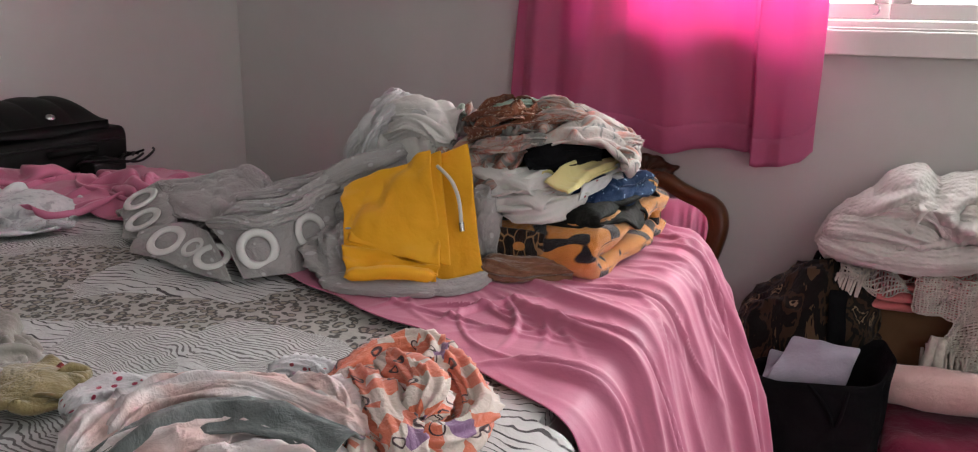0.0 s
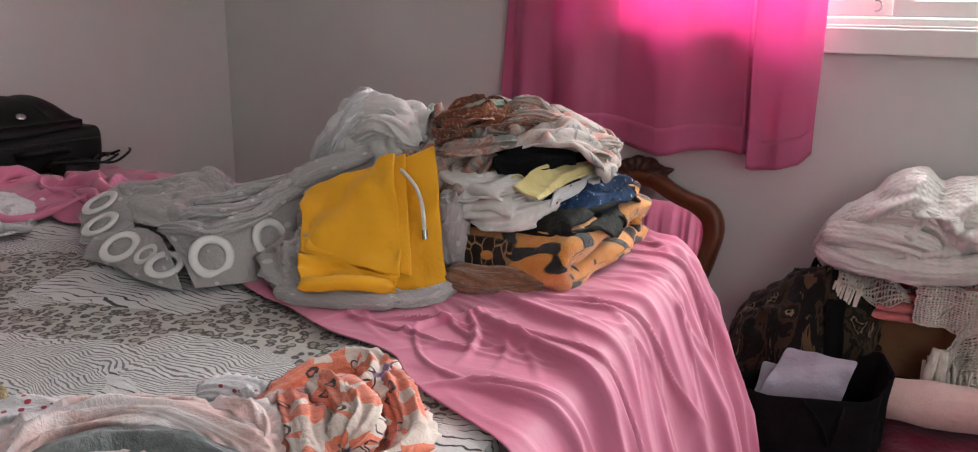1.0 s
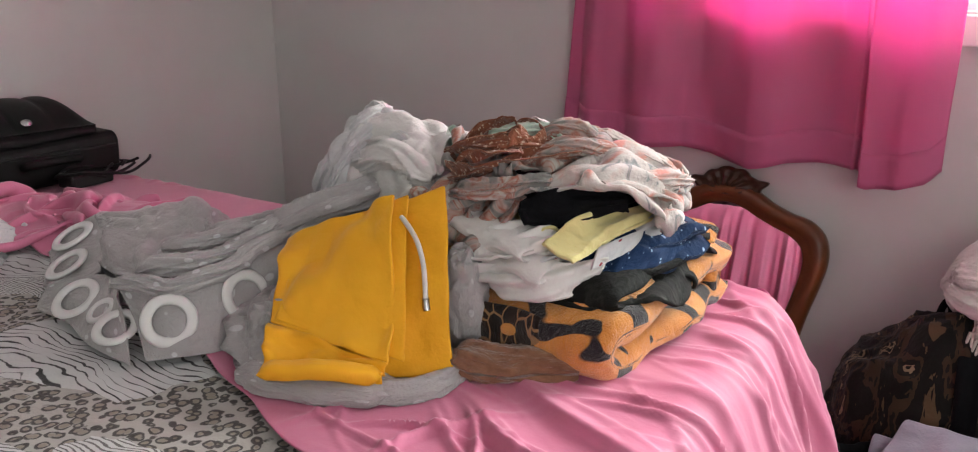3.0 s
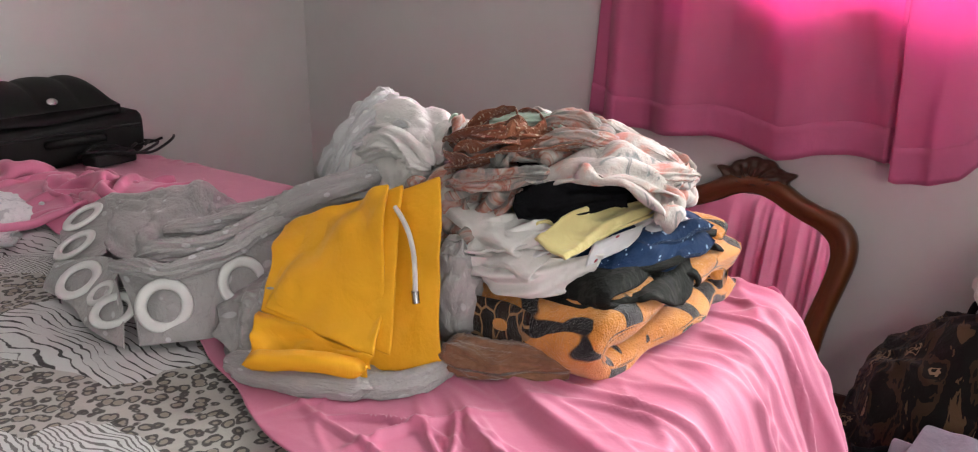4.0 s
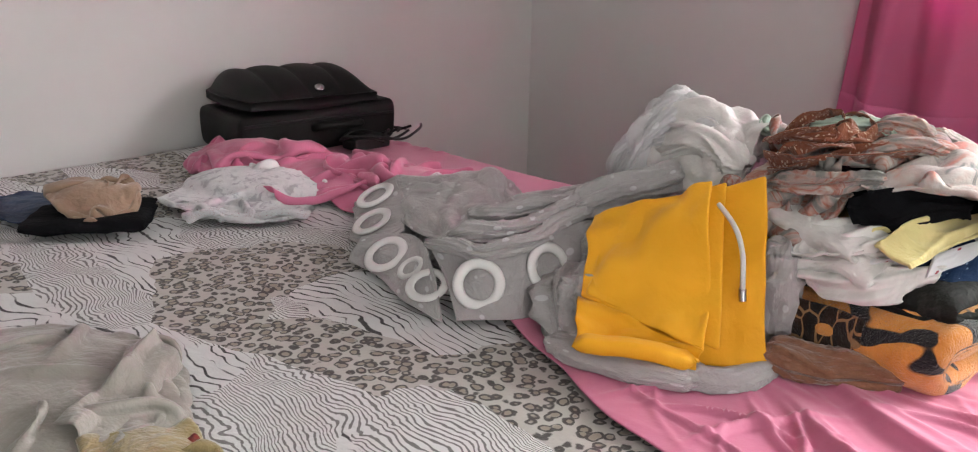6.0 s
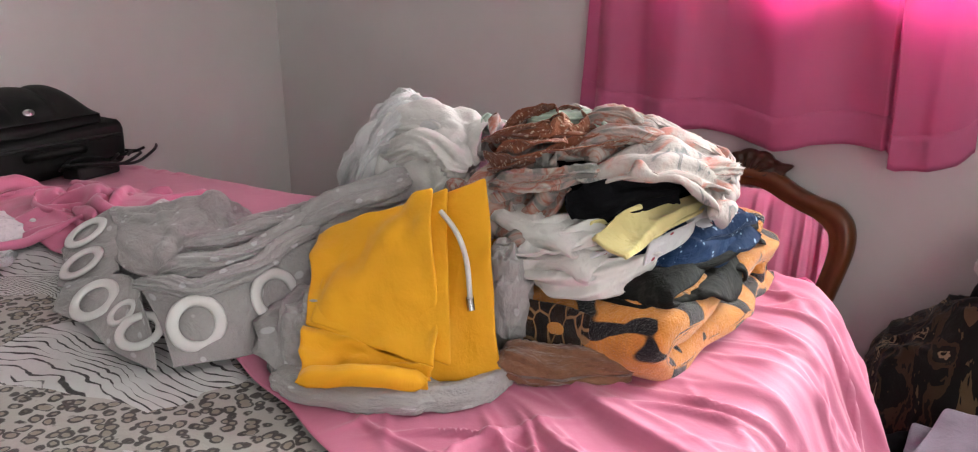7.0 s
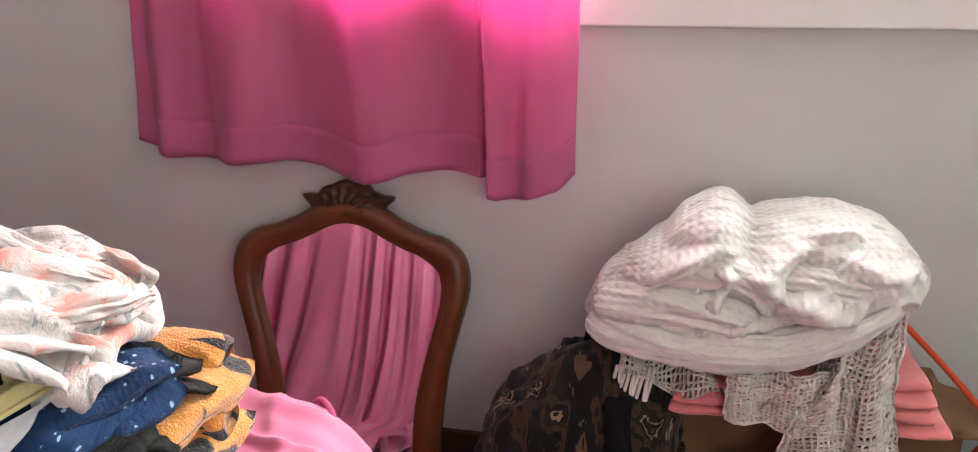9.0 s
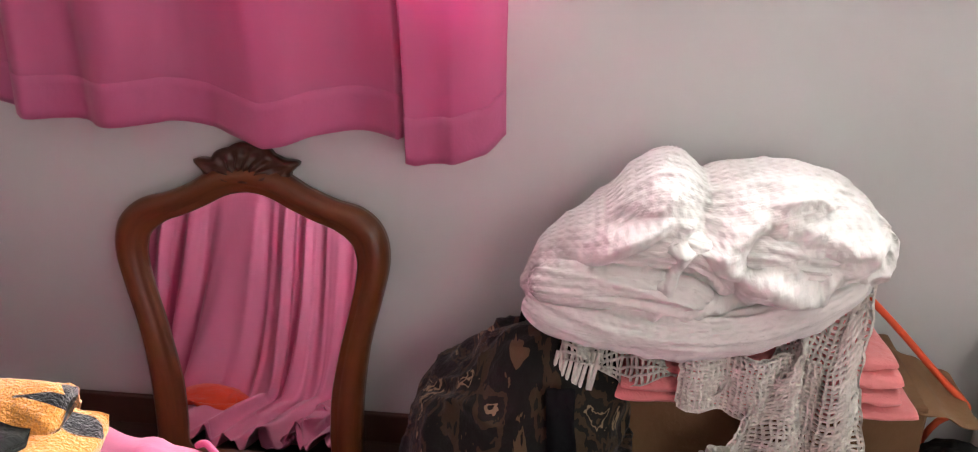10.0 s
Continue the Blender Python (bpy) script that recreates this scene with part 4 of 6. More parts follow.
    pleat = (0.5 + 0.5 * np.sin(g)) ** 1.6 * (0.7 + 0.4 * fuzz(u * 9, y * 2, 0, 306)) + 0.25 * (0.5 + 0.5 * np.sin(g * 2.3 + 1)) ** 2
    d = np.maximum(d * (1 - north), north * (0.030 + 0.06 * np.clip(y - 2.25, 0, 1)) * pleat)
    p = p + d[..., None] * nrm
    p[..., 2] = np.maximum(p[..., 2], FLOOR + 0.01)
    return mesh_of("pink_cover", p.reshape(-1, 3), grid_faces(nu, nv), PINK, None, "", rest.reshape(-1, 2), 0.0012, 0)


cover = tagged(pink_cover(), "pink satin panel spread over the bed and hanging down", "bed cover")


def on_bed(x, y):
    return np.full_like(x, BED_TOP + 0.012)


def bunch_ground(x, y):
    z = on_bed(x, y) + dome(x, y, -1.50, 1.84, 0.15, 0.13, 0.055, 0.6)
    z = np.maximum(z, on_bed(x, y) + dome(x, y, -1.05, 1.94, 0.29, 0.10, 0.05, 0.6))
    return np.maximum(z, on_bed(x, y) + dome(x, y, -1.25, 1.86, 0.25, 0.11, 0.04, 0.6))


crumple("bunched_end", (-1.25, 1.84), (0.75, 0.42), 20, PINK, bunch_ground, (0.75, 0.5), (60, 40), (-1.27, 1.84, 0.36, 0.15), 41, parent=None, lift=0.06, gravity=0.0006)
bunch = bpy.data.objects["bunched_end"]
rooted(bunch, cover)
rooted(crumple("bunched_end", (-1.50, 1.84), (0.42, 0.36), 60, PINK, bunch_ground, (0.7, 0.7), (44, 38), (-1.50, 1.83, 0.155, 0.145), 43, lift=0.07, gravity=0.0006), cover)
rooted(crumple("bunched_end", (-1.0, 1.93), (0.60, 0.30), 8, PINK, bunch_ground, (0.85, 0.65), (56, 32), (-1.03, 1.93, 0.29, 0.105), 45, lift=0.06, gravity=0.0006), cover)
tube_rib = rooted(tube("ribbon", [(0.095, 2.268, 0.604), (0.104, 2.264, 0.612), (0.114, 2.256, 0.613), (0.124, 2.248, 0.610), (0.130, 2.242, 0.602)], 0.0035, HEM, None, "dark pink gathered tie"), cover)

# ---- laptop bag and charger ----
bag = thing("laptop_bag", (-1.64, 2.065, BED_TOP + 0.012), "black leather laptop bag lying on the bed", "bag")
bag.rotation_euler = (0, 0, radians(-8))
bag.scale = (1.0, 0.87, 1.25)


def bag_body():
    bm = box_bm((-0.14, -0.25, 0), (0.13, 0.25, 0.088), 0.020, 3)
    bmesh.ops.subdivide_edges(bm, edges=list(bm.edges), cuts=2, use_grid_fill=True)
    for v in bm.verts:
        v.co += v.normal * 0.004 * noise.noise(v.co * 14)
        v.co.z += 0.006 * math.sin(v.co.y * 7)
        v.co.z = max(v.co.z, 0)
    return smooth(part("body", bm, LEATHER, bag))


def bag_flap():
    """A padded flap with sewn channels, a little askew on the body."""
    nu, nv = 40, 61
    u, v = np.meshgrid(np.linspace(0, 1, nu), np.linspace(-1, 1, nv), indexing="ij")
    width = 0.212 + 0.012 * np.sin(u * np.pi)
    x, y = -0.13 + 0.255 * u, v * width * (1 - 0.06 * u ** 2) - 0.012
    pad = np.abs(np.sin((v * 1.0 + 1) * np.pi * 2)) ** 0.4
    rim = np.clip(1 - np.abs(v) ** 8, 0, 1) * np.clip(1 - u ** 10, 0, 1) * np.clip(u * 8, 0.3, 1)
    z = 0.110 + (0.014 + 0.010 * pad * np.clip(1.25 - u, 0, 1)) * rim + 0.024 * (1 - (2 * u - 0.6) ** 2) * rim
    low = np.full_like(z, 0.094) - 0.008 * np.clip(1 - np.abs(v) * 1.3, 0, 1)
    f = grid_faces(nu, nv)
    m = nu * nv
    edge = [(i * nv, (i + 1) * nv, m + (i + 1) * nv, m + i * nv) for i in range(nu - 1)] + [((i + 1) * nv - 1, (i + 2) * nv - 1, m + (i + 2) * nv - 1, m + (i + 1) * nv - 1) for i in range(nu - 1)]
    edge += [(j, j + 1, m + j + 1, m + j) for j in range(nv - 1)] + [((nu - 1) * nv + j, (nu - 1) * nv + j + 1, m + (nu - 1) * nv + j + 1, m + (nu - 1) * nv + j) for j in range(nv - 1)]
    pts = np.concatenate([np.stack([x, y, z], -1).reshape(-1, 3), np.stack([x, y, low], -1).reshape(-1, 3)])
    return mesh_of("flap", pts, f + [tuple(m + i for i in q[::-1]) for q in f] + edge, LEATHER, bag, "padded flap with sewn channels")


bag_body()
flap = bag_flap()
bm = bmesh.new()
bmesh.ops.create_uvsphere(bm, u_segments=20, v_segments=8, radius=1)
for v in bm.verts:
    v.co = Vector((0.088 + v.co.x * 0.009, 0.02 + v.co.y * 0.016, 0.124 + v.co.z * 0.006 - v.co.x * 0.004))
smooth(part("badge", bm, CHROME, flap, "small oval metal badge"))
for y0 in (0.02,):
    tube("handle", [(0.132, y0 - 0.05, 0.050), (0.155, y0 - 0.045, 0.055), (0.165, y0 + 0.03, 0.057), (0.155, y0 + 0.1, 0.055), (0.132, y0 + 0.105, 0.050)], 0.008, LEATHER, bag, "padded carrying handle")
tube("zip", [(0.132, -0.235, 0.066), (0.134, 0, 0.070), (0.132, 0.235, 0.066)], 0.003, RUBBER, bag)

charger = thing("charger_cable", (-1.45, 2.14, BED_TOP + 0.02), "black charger with coiled cable beside the bag", "cable")
part("power_brick", box_bm((-0.03, -0.06, 0.0), (0.03, 0.05, 0.03), 0.006), RUBBER, charger, "small black power brick")
for i in range(4):
    rr, ph = 0.055 + 0.012 * i, 0.7 * i
    tube("cable", [(rr * math.cos(b + ph) * 0.7 - 0.01, rr * 1.35 * math.sin(b + ph) + 0.02 * i, 0.016 + 0.022 * abs(math.sin(b * 1.5 + i))) for b in np.linspace(0, 5.6, 14)], 0.0035, RUBBER, charger)

# ---- grey curtain with rings ----
grey = thing("folded_curtain", (-0.6, 1.75, BED_TOP + 0.012), "grey dotted curtain with white rings, heaped on the bed", "curtain")


def grey_heights(x, y):
    h = BED_TOP + 0.014 + dome(x, y, -0.37, 1.90, 0.22, 0.18, 0.14, 0.7)
    h = np.maximum(h, BED_TOP + 0.014 + dome(x, y, -0.80, 1.85, 0.25, 0.14, 0.05, 0.6, -8))
    h = np.maximum(h, BED_TOP + 0.014 + dome(x, y, -0.58, 1.87, 0.20, 0.13, 0.085, 0.6, 0))
    return h


ob = crumple("curtain_cloth", (-0.66, 1.81), (1.25, 0.62), 12, GREY, grey_heights, (0.66, 0.62), (92, 56), (-0.645, 1.825, 0.44, 0.17), 51, lift=0.06, steps=80, gravity=0.0008, bend=0.2)
rooted(ob, grey)


def blob(name, centre, radii, material, parent=None, label="", seed=0, deep=0.10, freq=3.0, n=(64, 110), humps=(), flat=None, turn=0.0, square=1.0, fine=0.0, skirt=0.0):
    """A heaped bundle of cloth: a closed form with humps and sharp creases."""
    a, b = np.meshgrid(np.linspace(0.02, np.pi - 0.02, n[0]), np.linspace(0, 2 * np.pi, n[1], endpoint=False), indexing="ij")
    def pw(t):
        return np.sign(t) * np.abs(t) ** square
    z, y, x = pw(np.sin(a)) * pw(np.cos(b)), pw(np.sin(a)) * pw(np.sin(b)), pw(np.cos(a))
    big = max(radii)
    mx, my, mz = x * radii[0] / big, y * radii[1] / big, z * radii[2] / big
    wx = freq * mx + 0.5 * fuzz(mx * 2, my * 2, mz * 2, seed + 1)
    wy = freq * my + 0.5 * fuzz(mx * 2, my * 2, mz * 2, seed + 2)
    wz = freq * mz + 0.5 * fuzz(mx * 2, my * 2, mz * 2, seed + 3)
    crease = 1 - np.abs(fuzz(wx, wy, wz, seed)) ** 0.7
    crease2 = 1 - np.abs(fuzz(wx * 2.3, wy * 2.3, wz * 2.3, seed + 7)) ** 0.8
    r = 1 + deep * (crease - 0.5) + deep * 0.45 * (crease2 - 0.5) + fine * fuzz(wx * 6, wy * 6, wz * 6, seed + 9)
    for hx, hy, hz, hr, hh in humps:
        r = r + hh * np.exp(-((x - hx) ** 2 + (y - hy) ** 2 + (z - hz) ** 2) / hr ** 2)
    c, s = math.cos(radians(turn)), math.sin(radians(turn))
    lx, ly = x * r * radii[0], y * r * radii[1]
    P = np.stack([centre[0] + lx * c - ly * s, centre[1] + lx * s + ly * c, centre[2] + z * r * radii[2]], -1)
    if flat is not None:
        P[..., 2] = np.maximum(P[..., 2], flat)
    size = (radii[0] + radii[1] + radii[2]) / 3
    uv = np.stack([b * size, a * size], -1).reshape(-1, 2)
    f = grid_faces(*n, wrap=True) + [tuple(range(n[1]))[::-1], tuple((n[0] - 1) * n[1] + i for i in range(n[1]))]
    ob = mesh_of(name, P.reshape(-1, 3), f, material, None, label, uv)
    if parent is not None:
        rooted(ob, parent)
    return ob


blob("gathered_cloth", (-0.335, 1.865, 0.68), (0.16, 0.10, 0.10), GREY, grey, "", 61, 0.12, 2.2, flat=BED_TOP + 0.014, turn=38)
roll("gathered_cloth", [(-0.46, 1.75, 0.668), (-0.415, 1.675, 0.648), (-0.345, 1.640, 0.620), (-0.265, 1.642, 0.618), (-0.195, 1.675, 0.618), (-0.145, 1.75, 0.63)], 0.047, GREY, grey, "", 62, 0.4, BED_TOP + 0.014, 0.5)
blob("gathered_cloth", (-0.372, 1.685, 0.650), (0.055, 0.050, 0.055), GREY, grey, "", 63, 0.35, 1.8, flat=BED_TOP + 0.014, turn=20)
blob("gathered_cloth", (-0.172, 1.80, 0.69), (0.032, 0.03, 0.075), GREY, grey, "", 67, 0.3, 2.0, flat=BED_TOP + 0.014)


blob("gathered_cloth", (-0.275, 1.622, 0.626), (0.112, 0.050, 0.022), GREY, grey, "", 69, 0.16, 1.8, flat=BED_TOP + 0.014, turn=14)


def ring_at(place, facing, size=0.038):
    """A flat plastic eyelet with a rounded rim."""
    no, ni = 40, 8
    t, s = np.meshgrid(np.linspace(0, 2 * np.pi, no, endpoint=False), np.linspace(0, 2 * np.pi, ni, endpoint=False), indexing="ij")
    rr = size * 0.79 + size * 0.21 * np.cos(s)
    pts = np.stack([rr * np.cos(t), rr * np.sin(t), 0.0035 * np.sin(s)], -1).reshape(-1, 3)
    turn = Vector(facing).to_track_quat("Z", "Y").to_matrix()
    pts = np.array([turn @ Vector(p) + Vector(place) for p in pts])
    f = [(i * ni + j, ((i + 1) % no) * ni + j, ((i + 1) % no) * ni + (j + 1) % ni, i * ni + (j + 1) % ni) for i in range(no) for j in range(ni)]
    return rooted(mesh_of("ring", pts, f, RING, None, "white plastic ring"), grey)


# the broad back of the cloth, then the panels of the heading in which the rings sit
quilt("broad_fold", [[(-0.80, 1.70, 0.668), (-0.69, 1.655, 0.680), (-0.60, 1.665, 0.703), (-0.56, 1.71, 0.708)], [(-0.88, 1.76, 0.690), (-0.77, 1.755, 0.714), (-0.665, 1.76, 0.724), (-0.60, 1.77, 0.722)],
                     [(-0.93, 1.80, 0.702), (-0.805, 1.824, 0.724), (-0.72, 1.85, 0.744), (-0.65, 1.82, 0.724)], [(-0.98, 1.90, 0.62), (-0.85, 1.93, 0.62), (-0.74, 1.96, 0.62), (-0.66, 1.95, 0.63)]], GREY, grey, "", 0.005, 401, fine=0.006, ribs=(2.4, 0.012, 1.2))
quilt("heading", [[(-0.523, 1.562, 0.617), (-0.497, 1.593, 0.617), (-0.465, 1.632, 0.617), (-0.447, 1.70, 0.617), (-0.42, 1.78, 0.62)],
                  [(-0.575, 1.590, 0.655), (-0.525, 1.608, 0.660), (-0.490, 1.66, 0.660), (-0.482, 1.707, 0.672), (-0.445, 1.78, 0.68)],
                  [(-0.632, 1.609, 0.690), (-0.538, 1.625, 0.697), (-0.505, 1.68, 0.700), (-0.500, 1.735, 0.717), (-0.47, 1.80, 0.73)]], GREY, grey, "stiff heading with rings", 0.002, 403, fine=0.001)
quilt("heading", [[(-0.823, 1.601, 0.617), (-0.73, 1.591, 0.617), (-0.641, 1.559, 0.617), (-0.535, 1.545, 0.617)], [(-0.815, 1.61, 0.640), (-0.739, 1.617, 0.645), (-0.655, 1.596, 0.643), (-0.585, 1.582, 0.645)],
                  [(-0.805, 1.618, 0.660), (-0.745, 1.655, 0.672), (-0.70, 1.655, 0.670), (-0.625, 1.60, 0.677)]], GREY, grey, "stiff heading with rings", 0.003, 405, fine=0.001)
quilt("heading", [[(-0.905, 1.665, 0.618), (-0.84, 1.660, 0.630), (-0.775, 1.685, 0.662)], [(-0.935, 1.70, 0.645), (-0.885, 1.71, 0.663), (-0.84, 1.74, 0.685)], [(-0.965, 1.72, 0.652), (-0.955, 1.775, 0.688), (-0.945, 1.815, 0.704)]],
      GREY, grey, "stiff heading with rings", 0.002, 407, fine=0.001)
for i, (pts, r) in enumerate(((((-0.625, 1.602, 0.695), (-0.575, 1.612, 0.702), (-0.53, 1.630, 0.700), (-0.505, 1.685, 0.710), (-0.495, 1.75, 0.728), (-0.475, 1.80, 0.745)), 0.014),
                              (((-0.62, 1.63, 0.702), (-0.57, 1.655, 0.716), (-0.535, 1.71, 0.722), (-0.515, 1.77, 0.735), (-0.49, 1.83, 0.755)), 0.016),
                              (((-0.60, 1.645, 0.700), (-0.55, 1.668, 0.706), (-0.52, 1.73, 0.718), (-0.495, 1.79, 0.735)), 0.012),
                              (((-0.64, 1.70, 0.716), (-0.595, 1.745, 0.726), (-0.55, 1.80, 0.735), (-0.505, 1.86, 0.760)), 0.018),
                              (((-0.63, 1.76, 0.716), (-0.58, 1.815, 0.728), (-0.53, 1.87, 0.745), (-0.48, 1.92, 0.775)), 0.018),
                              (((-0.50, 1.79, 0.735), (-0.46, 1.83, 0.765), (-0.42, 1.86, 0.785), (-0.39, 1.90, 0.80)), 0.030))):
    roll("pulled_fold", pts, r, GREY, grey, "", 621 + i, 0.35, None, 0.75, 0.35)
ring_at((-0.521, 1.604, 0.661), (0.72, -0.60, 0.42))
ring_at((-0.477, 1.704, 0.673), (0.92, -0.20, 0.38))
ring_at((-0.739, 1.613, 0.648), (0.05, -0.50, 0.80))
ring_at((-0.668, 1.604, 0.646), (-0.1, -0.50, 0.80), 0.024)
ring_at((-0.603, 1.580, 0.643), (0.15, -0.40, 0.88), 0.034)
ring_at((-0.925, 1.742, 0.682), (-0.12, -0.42, 0.85))
ring_at((-0.868, 1.688, 0.657), (-0.12, -0.42, 0.85))

# ---- mustard cloth ----
mustard = thing("folded_cloth", (-0.29, 1.72, BED_TOP + 0.02), "folded mustard yellow cotton cloth leaning on the heap", "cloth")
Y = {"l": (-0.439, 1.757, 0.752), "tl": (-0.279, 1.801, 0.820), "tr": (-0.224, 1.838, 0.833), "br": (-0.140, 1.716, 0.627), "bl": (-0.325, 1.590, 0.640)}
rooted(patch("back_layer", [(-0.425, 1.765, 0.752), Y["tr"], Y["br"], (-0.30, 1.625, 0.628)], YELLOW, None, "", (30, 30), 0.007, 71, 0.004), mustard)
rooted(patch("front_layer", [Y["l"], Y["tl"], (-0.192, 1.658, 0.652), (-0.372, 1.640, 0.682)], YELLOW, None, "", (40, 40), 0.010, 72, 0.005), mustard)
rooted(patch("front_layer", [(-0.42, 1.762, 0.757), (-0.268, 1.808, 0.823), (-0.182, 1.672, 0.655), (-0.36, 1.645, 0.68)], YELLOW, None, "", (30, 30), 0.003, 73, 0.004), mustard)
rooted(patch("turned_edge", [(-0.372, 1.639, 0.684), (-0.190, 1.656, 0.655), (-0.195, 1.646, 0.630), (-0.328, 1.580, 0.640)], YELLOW, None, "", (40, 20), 0.012, 74, 0.004), mustard)
rooted(patch("turned_edge", [(-0.325, 1.592, 0.640), (-0.195, 1.652, 0.632), (-0.20, 1.672, 0.626), (-0.31, 1.63, 0.628)], YELLOW, None, "", (26, 10), 0.004, 75, 0.004), mustard)
rooted(thick_fold("rolled_hem", [(-0.075, 0.0), (-0.02, 0.003), (0.075, 0.0)], 0.028, 0.020, YELLOW, (-0.262, 1.614, 0.641), -64, seed=76, lump=0.008), mustard)
rooted(tube("cord", [(-0.262, 1.787, 0.797), (-0.228, 1.768, 0.785), (-0.205, 1.752, 0.76), (-0.195, 1.742, 0.735), (-0.190, 1.735, 0.712)], 0.0034, CORD, None, "white drawstring end"), mustard)
rooted(tube("cord_tip", [(-0.190, 1.735, 0.714), (-0.189, 1.734, 0.706), (-0.187, 1.733, 0.699)], 0.005, CHROME, None, "metal cord tip"), mustard)

for ob in mustard.children:
    ob.location += Vector((0.008, -0.011, 0.006))

# ---- stack of folded clothes ----
S = (-0.080, 2.008)
blanket = thick_fold("fleece_blanket", u_turn(0.345, 0.048, 0.012), 0.30, 0.052, TIGER, (S[0] + 0.004, S[1], 0.648), -8, seed=81, lump=0.012, tilt=(0.0, 0.06))
for i, pts in enumerate((((-0.06, 2.10, 0.712), (0.0, 2.135, 0.722), (0.035, 2.15, 0.722), (0.062, 2.155, 0.716)), ((-0.02, 2.09, 0.672), (0.04, 2.11, 0.676), (0.075, 2.115, 0.676)))):
    roll("rolled_corner", pts, (0.030, 0.028)[i], TIGER, blanket, "", 461 + i, 0.12, BED_TOP + 0.02, 0.9, 0.7)
tagged(blanket, "folded orange fleece blanket with black tiger stripes", "blanket")
towel = roll("brown_towel", [(-0.150, 1.742, 0.637), (-0.11, 1.752, 0.640), (-0.06, 1.775, 0.640), (-0.015, 1.812, 0.640)], 0.027, BROWN_TOWEL, None, "", 83, 0.3, BED_TOP + 0.016, 0.8, 0.6)
tagged(towel, "rolled brown towel under the blanket", "towel")


def level(top, hx=0.155, hy=0.185, slope=0.06, cx=-0.10, cy=1.99, climb=0.06):
    """The stack up to one of its layers: flat, with sides that fall away."""
    def h(x, y):
        dx, dy = (x - cx) * 0.99 + (y - cy) * -0.14 * -1, (y - cy) * 0.99 + (x - cx) * 0.14
        r = ((np.abs(dx) / hx) ** 4 + (np.abs(dy) / hy) ** 4) ** 0.25
        base = BED_TOP + 0.022
        full = top + climb * dy
        return base + (full - base) * np.clip((1 + slope / hx - r) / (slope / hx), 0, 1) ** 0.7
    return h


def layer(name, label, mat_, top, centre, size, turn, seed, squeeze=(0.9, 0.9), n=(36, 36), thick=0.005, lift=0.022, hx=0.15, hy=0.18, slope=0.03, ring=(-0.085, 1.985, 0.172, 0.20), gravity=0.0022, climb=0.06):
    ob = crumple(name, centre, size, turn, mat_, level(top, hx, hy, slope, climb=climb), squeeze, n, ring, seed, thick, lift=lift, gravity=gravity, steps=60, bend=0.12)
    return tagged(ob, label, "clothing")


for nm, lab, mat_, w, l, th, place, turn, sd, ti in (
        ("camouflage_shirt", "folded dark camouflage shirt in the stack", DARKCAMO, 0.27, 0.28, 0.019, (-0.085, 1.985, 0.722), -9, 85, (0.0, 0.06)),
        ("white_sheet", "folded white fitted sheet with loose edges", WHITE, 0.25, 0.22, 0.015, (-0.155, 1.925, 0.733), -14, 91, (0.08, 0.04)),
        ("gold_shirt", "dull gold folded shirt in the stack", MUSTARD, 0.17, 0.14, 0.012, (-0.195, 1.895, 0.752), -10, 95, (0.0, 0.05)),
        ("navy_fleece", "navy fleece with small pale stars in the stack", NAVY, 0.24, 0.19, 0.026, (-0.062, 2.01, 0.745), -26, 87, (-0.06, 0.06)),
        ("printed_pyjama", "folded white pyjama with a small red print", SMALLPRINT, 0.20, 0.24, 0.012, (-0.085, 1.955, 0.765), -30, 93, (0.05, 0.06)),
        ("white_shirt", "creased white shirt folded in the stack", WHITE, 0.21, 0.20, 0.016, (-0.145, 1.92, 0.773), -20, 97, (-0.05, 0.05)),
        ("pale_yellow_shirt", "pale yellow ribbed shirt folded in the stack", PASTEL, 0.11, 0.19, 0.013, (-0.07, 1.945, 0.783), -33, 99, (-0.1, 0.07)),
        ("black_shirt", "black shirt stuffed into the stack", BLACK, 0.19, 0.18, 0.022, (-0.105, 1.98, 0.802), -24, 101, (-0.05, 0.06))):
    ob = thick_fold(nm, u_turn(l, th * 1.1), w, th, mat_, place, turn, seed=sd, lump=0.017, tilt=ti)
    tagged(ob, lab, "clothing")
layer("camouflage_jacket", "dark camouflage jacket lying over the blanket", DARKCAMO, 0.715, (-0.06, 1.975), (0.29, 0.32), -9, 86, (0.85, 0.85), hx=0.15)
layer("crumpled_vest", "crumpled white vest pushed into the stack", WHITE, 0.775, (-0.15, 1.90), (0.26, 0.20), -20, 98, (0.7, 0.75), hx=0.12, hy=0.165, lift=0.035, ring=(-0.15, 1.90, 0.12, 0.10))


def heap_top(x, y):
    h = level(0.842, 0.10, 0.125, 0.09)(x, y)
    h = np.maximum(h, BED_TOP + 0.02 + dome(x, y, -0.42, 2.0, 0.16, 0.15, 0.235, 0.5))
    h = np.maximum(h, BED_TOP + 0.02 + dome(x, y, -0.25, 1.95, 0.16, 0.14, 0.235, 0.5))
    return h


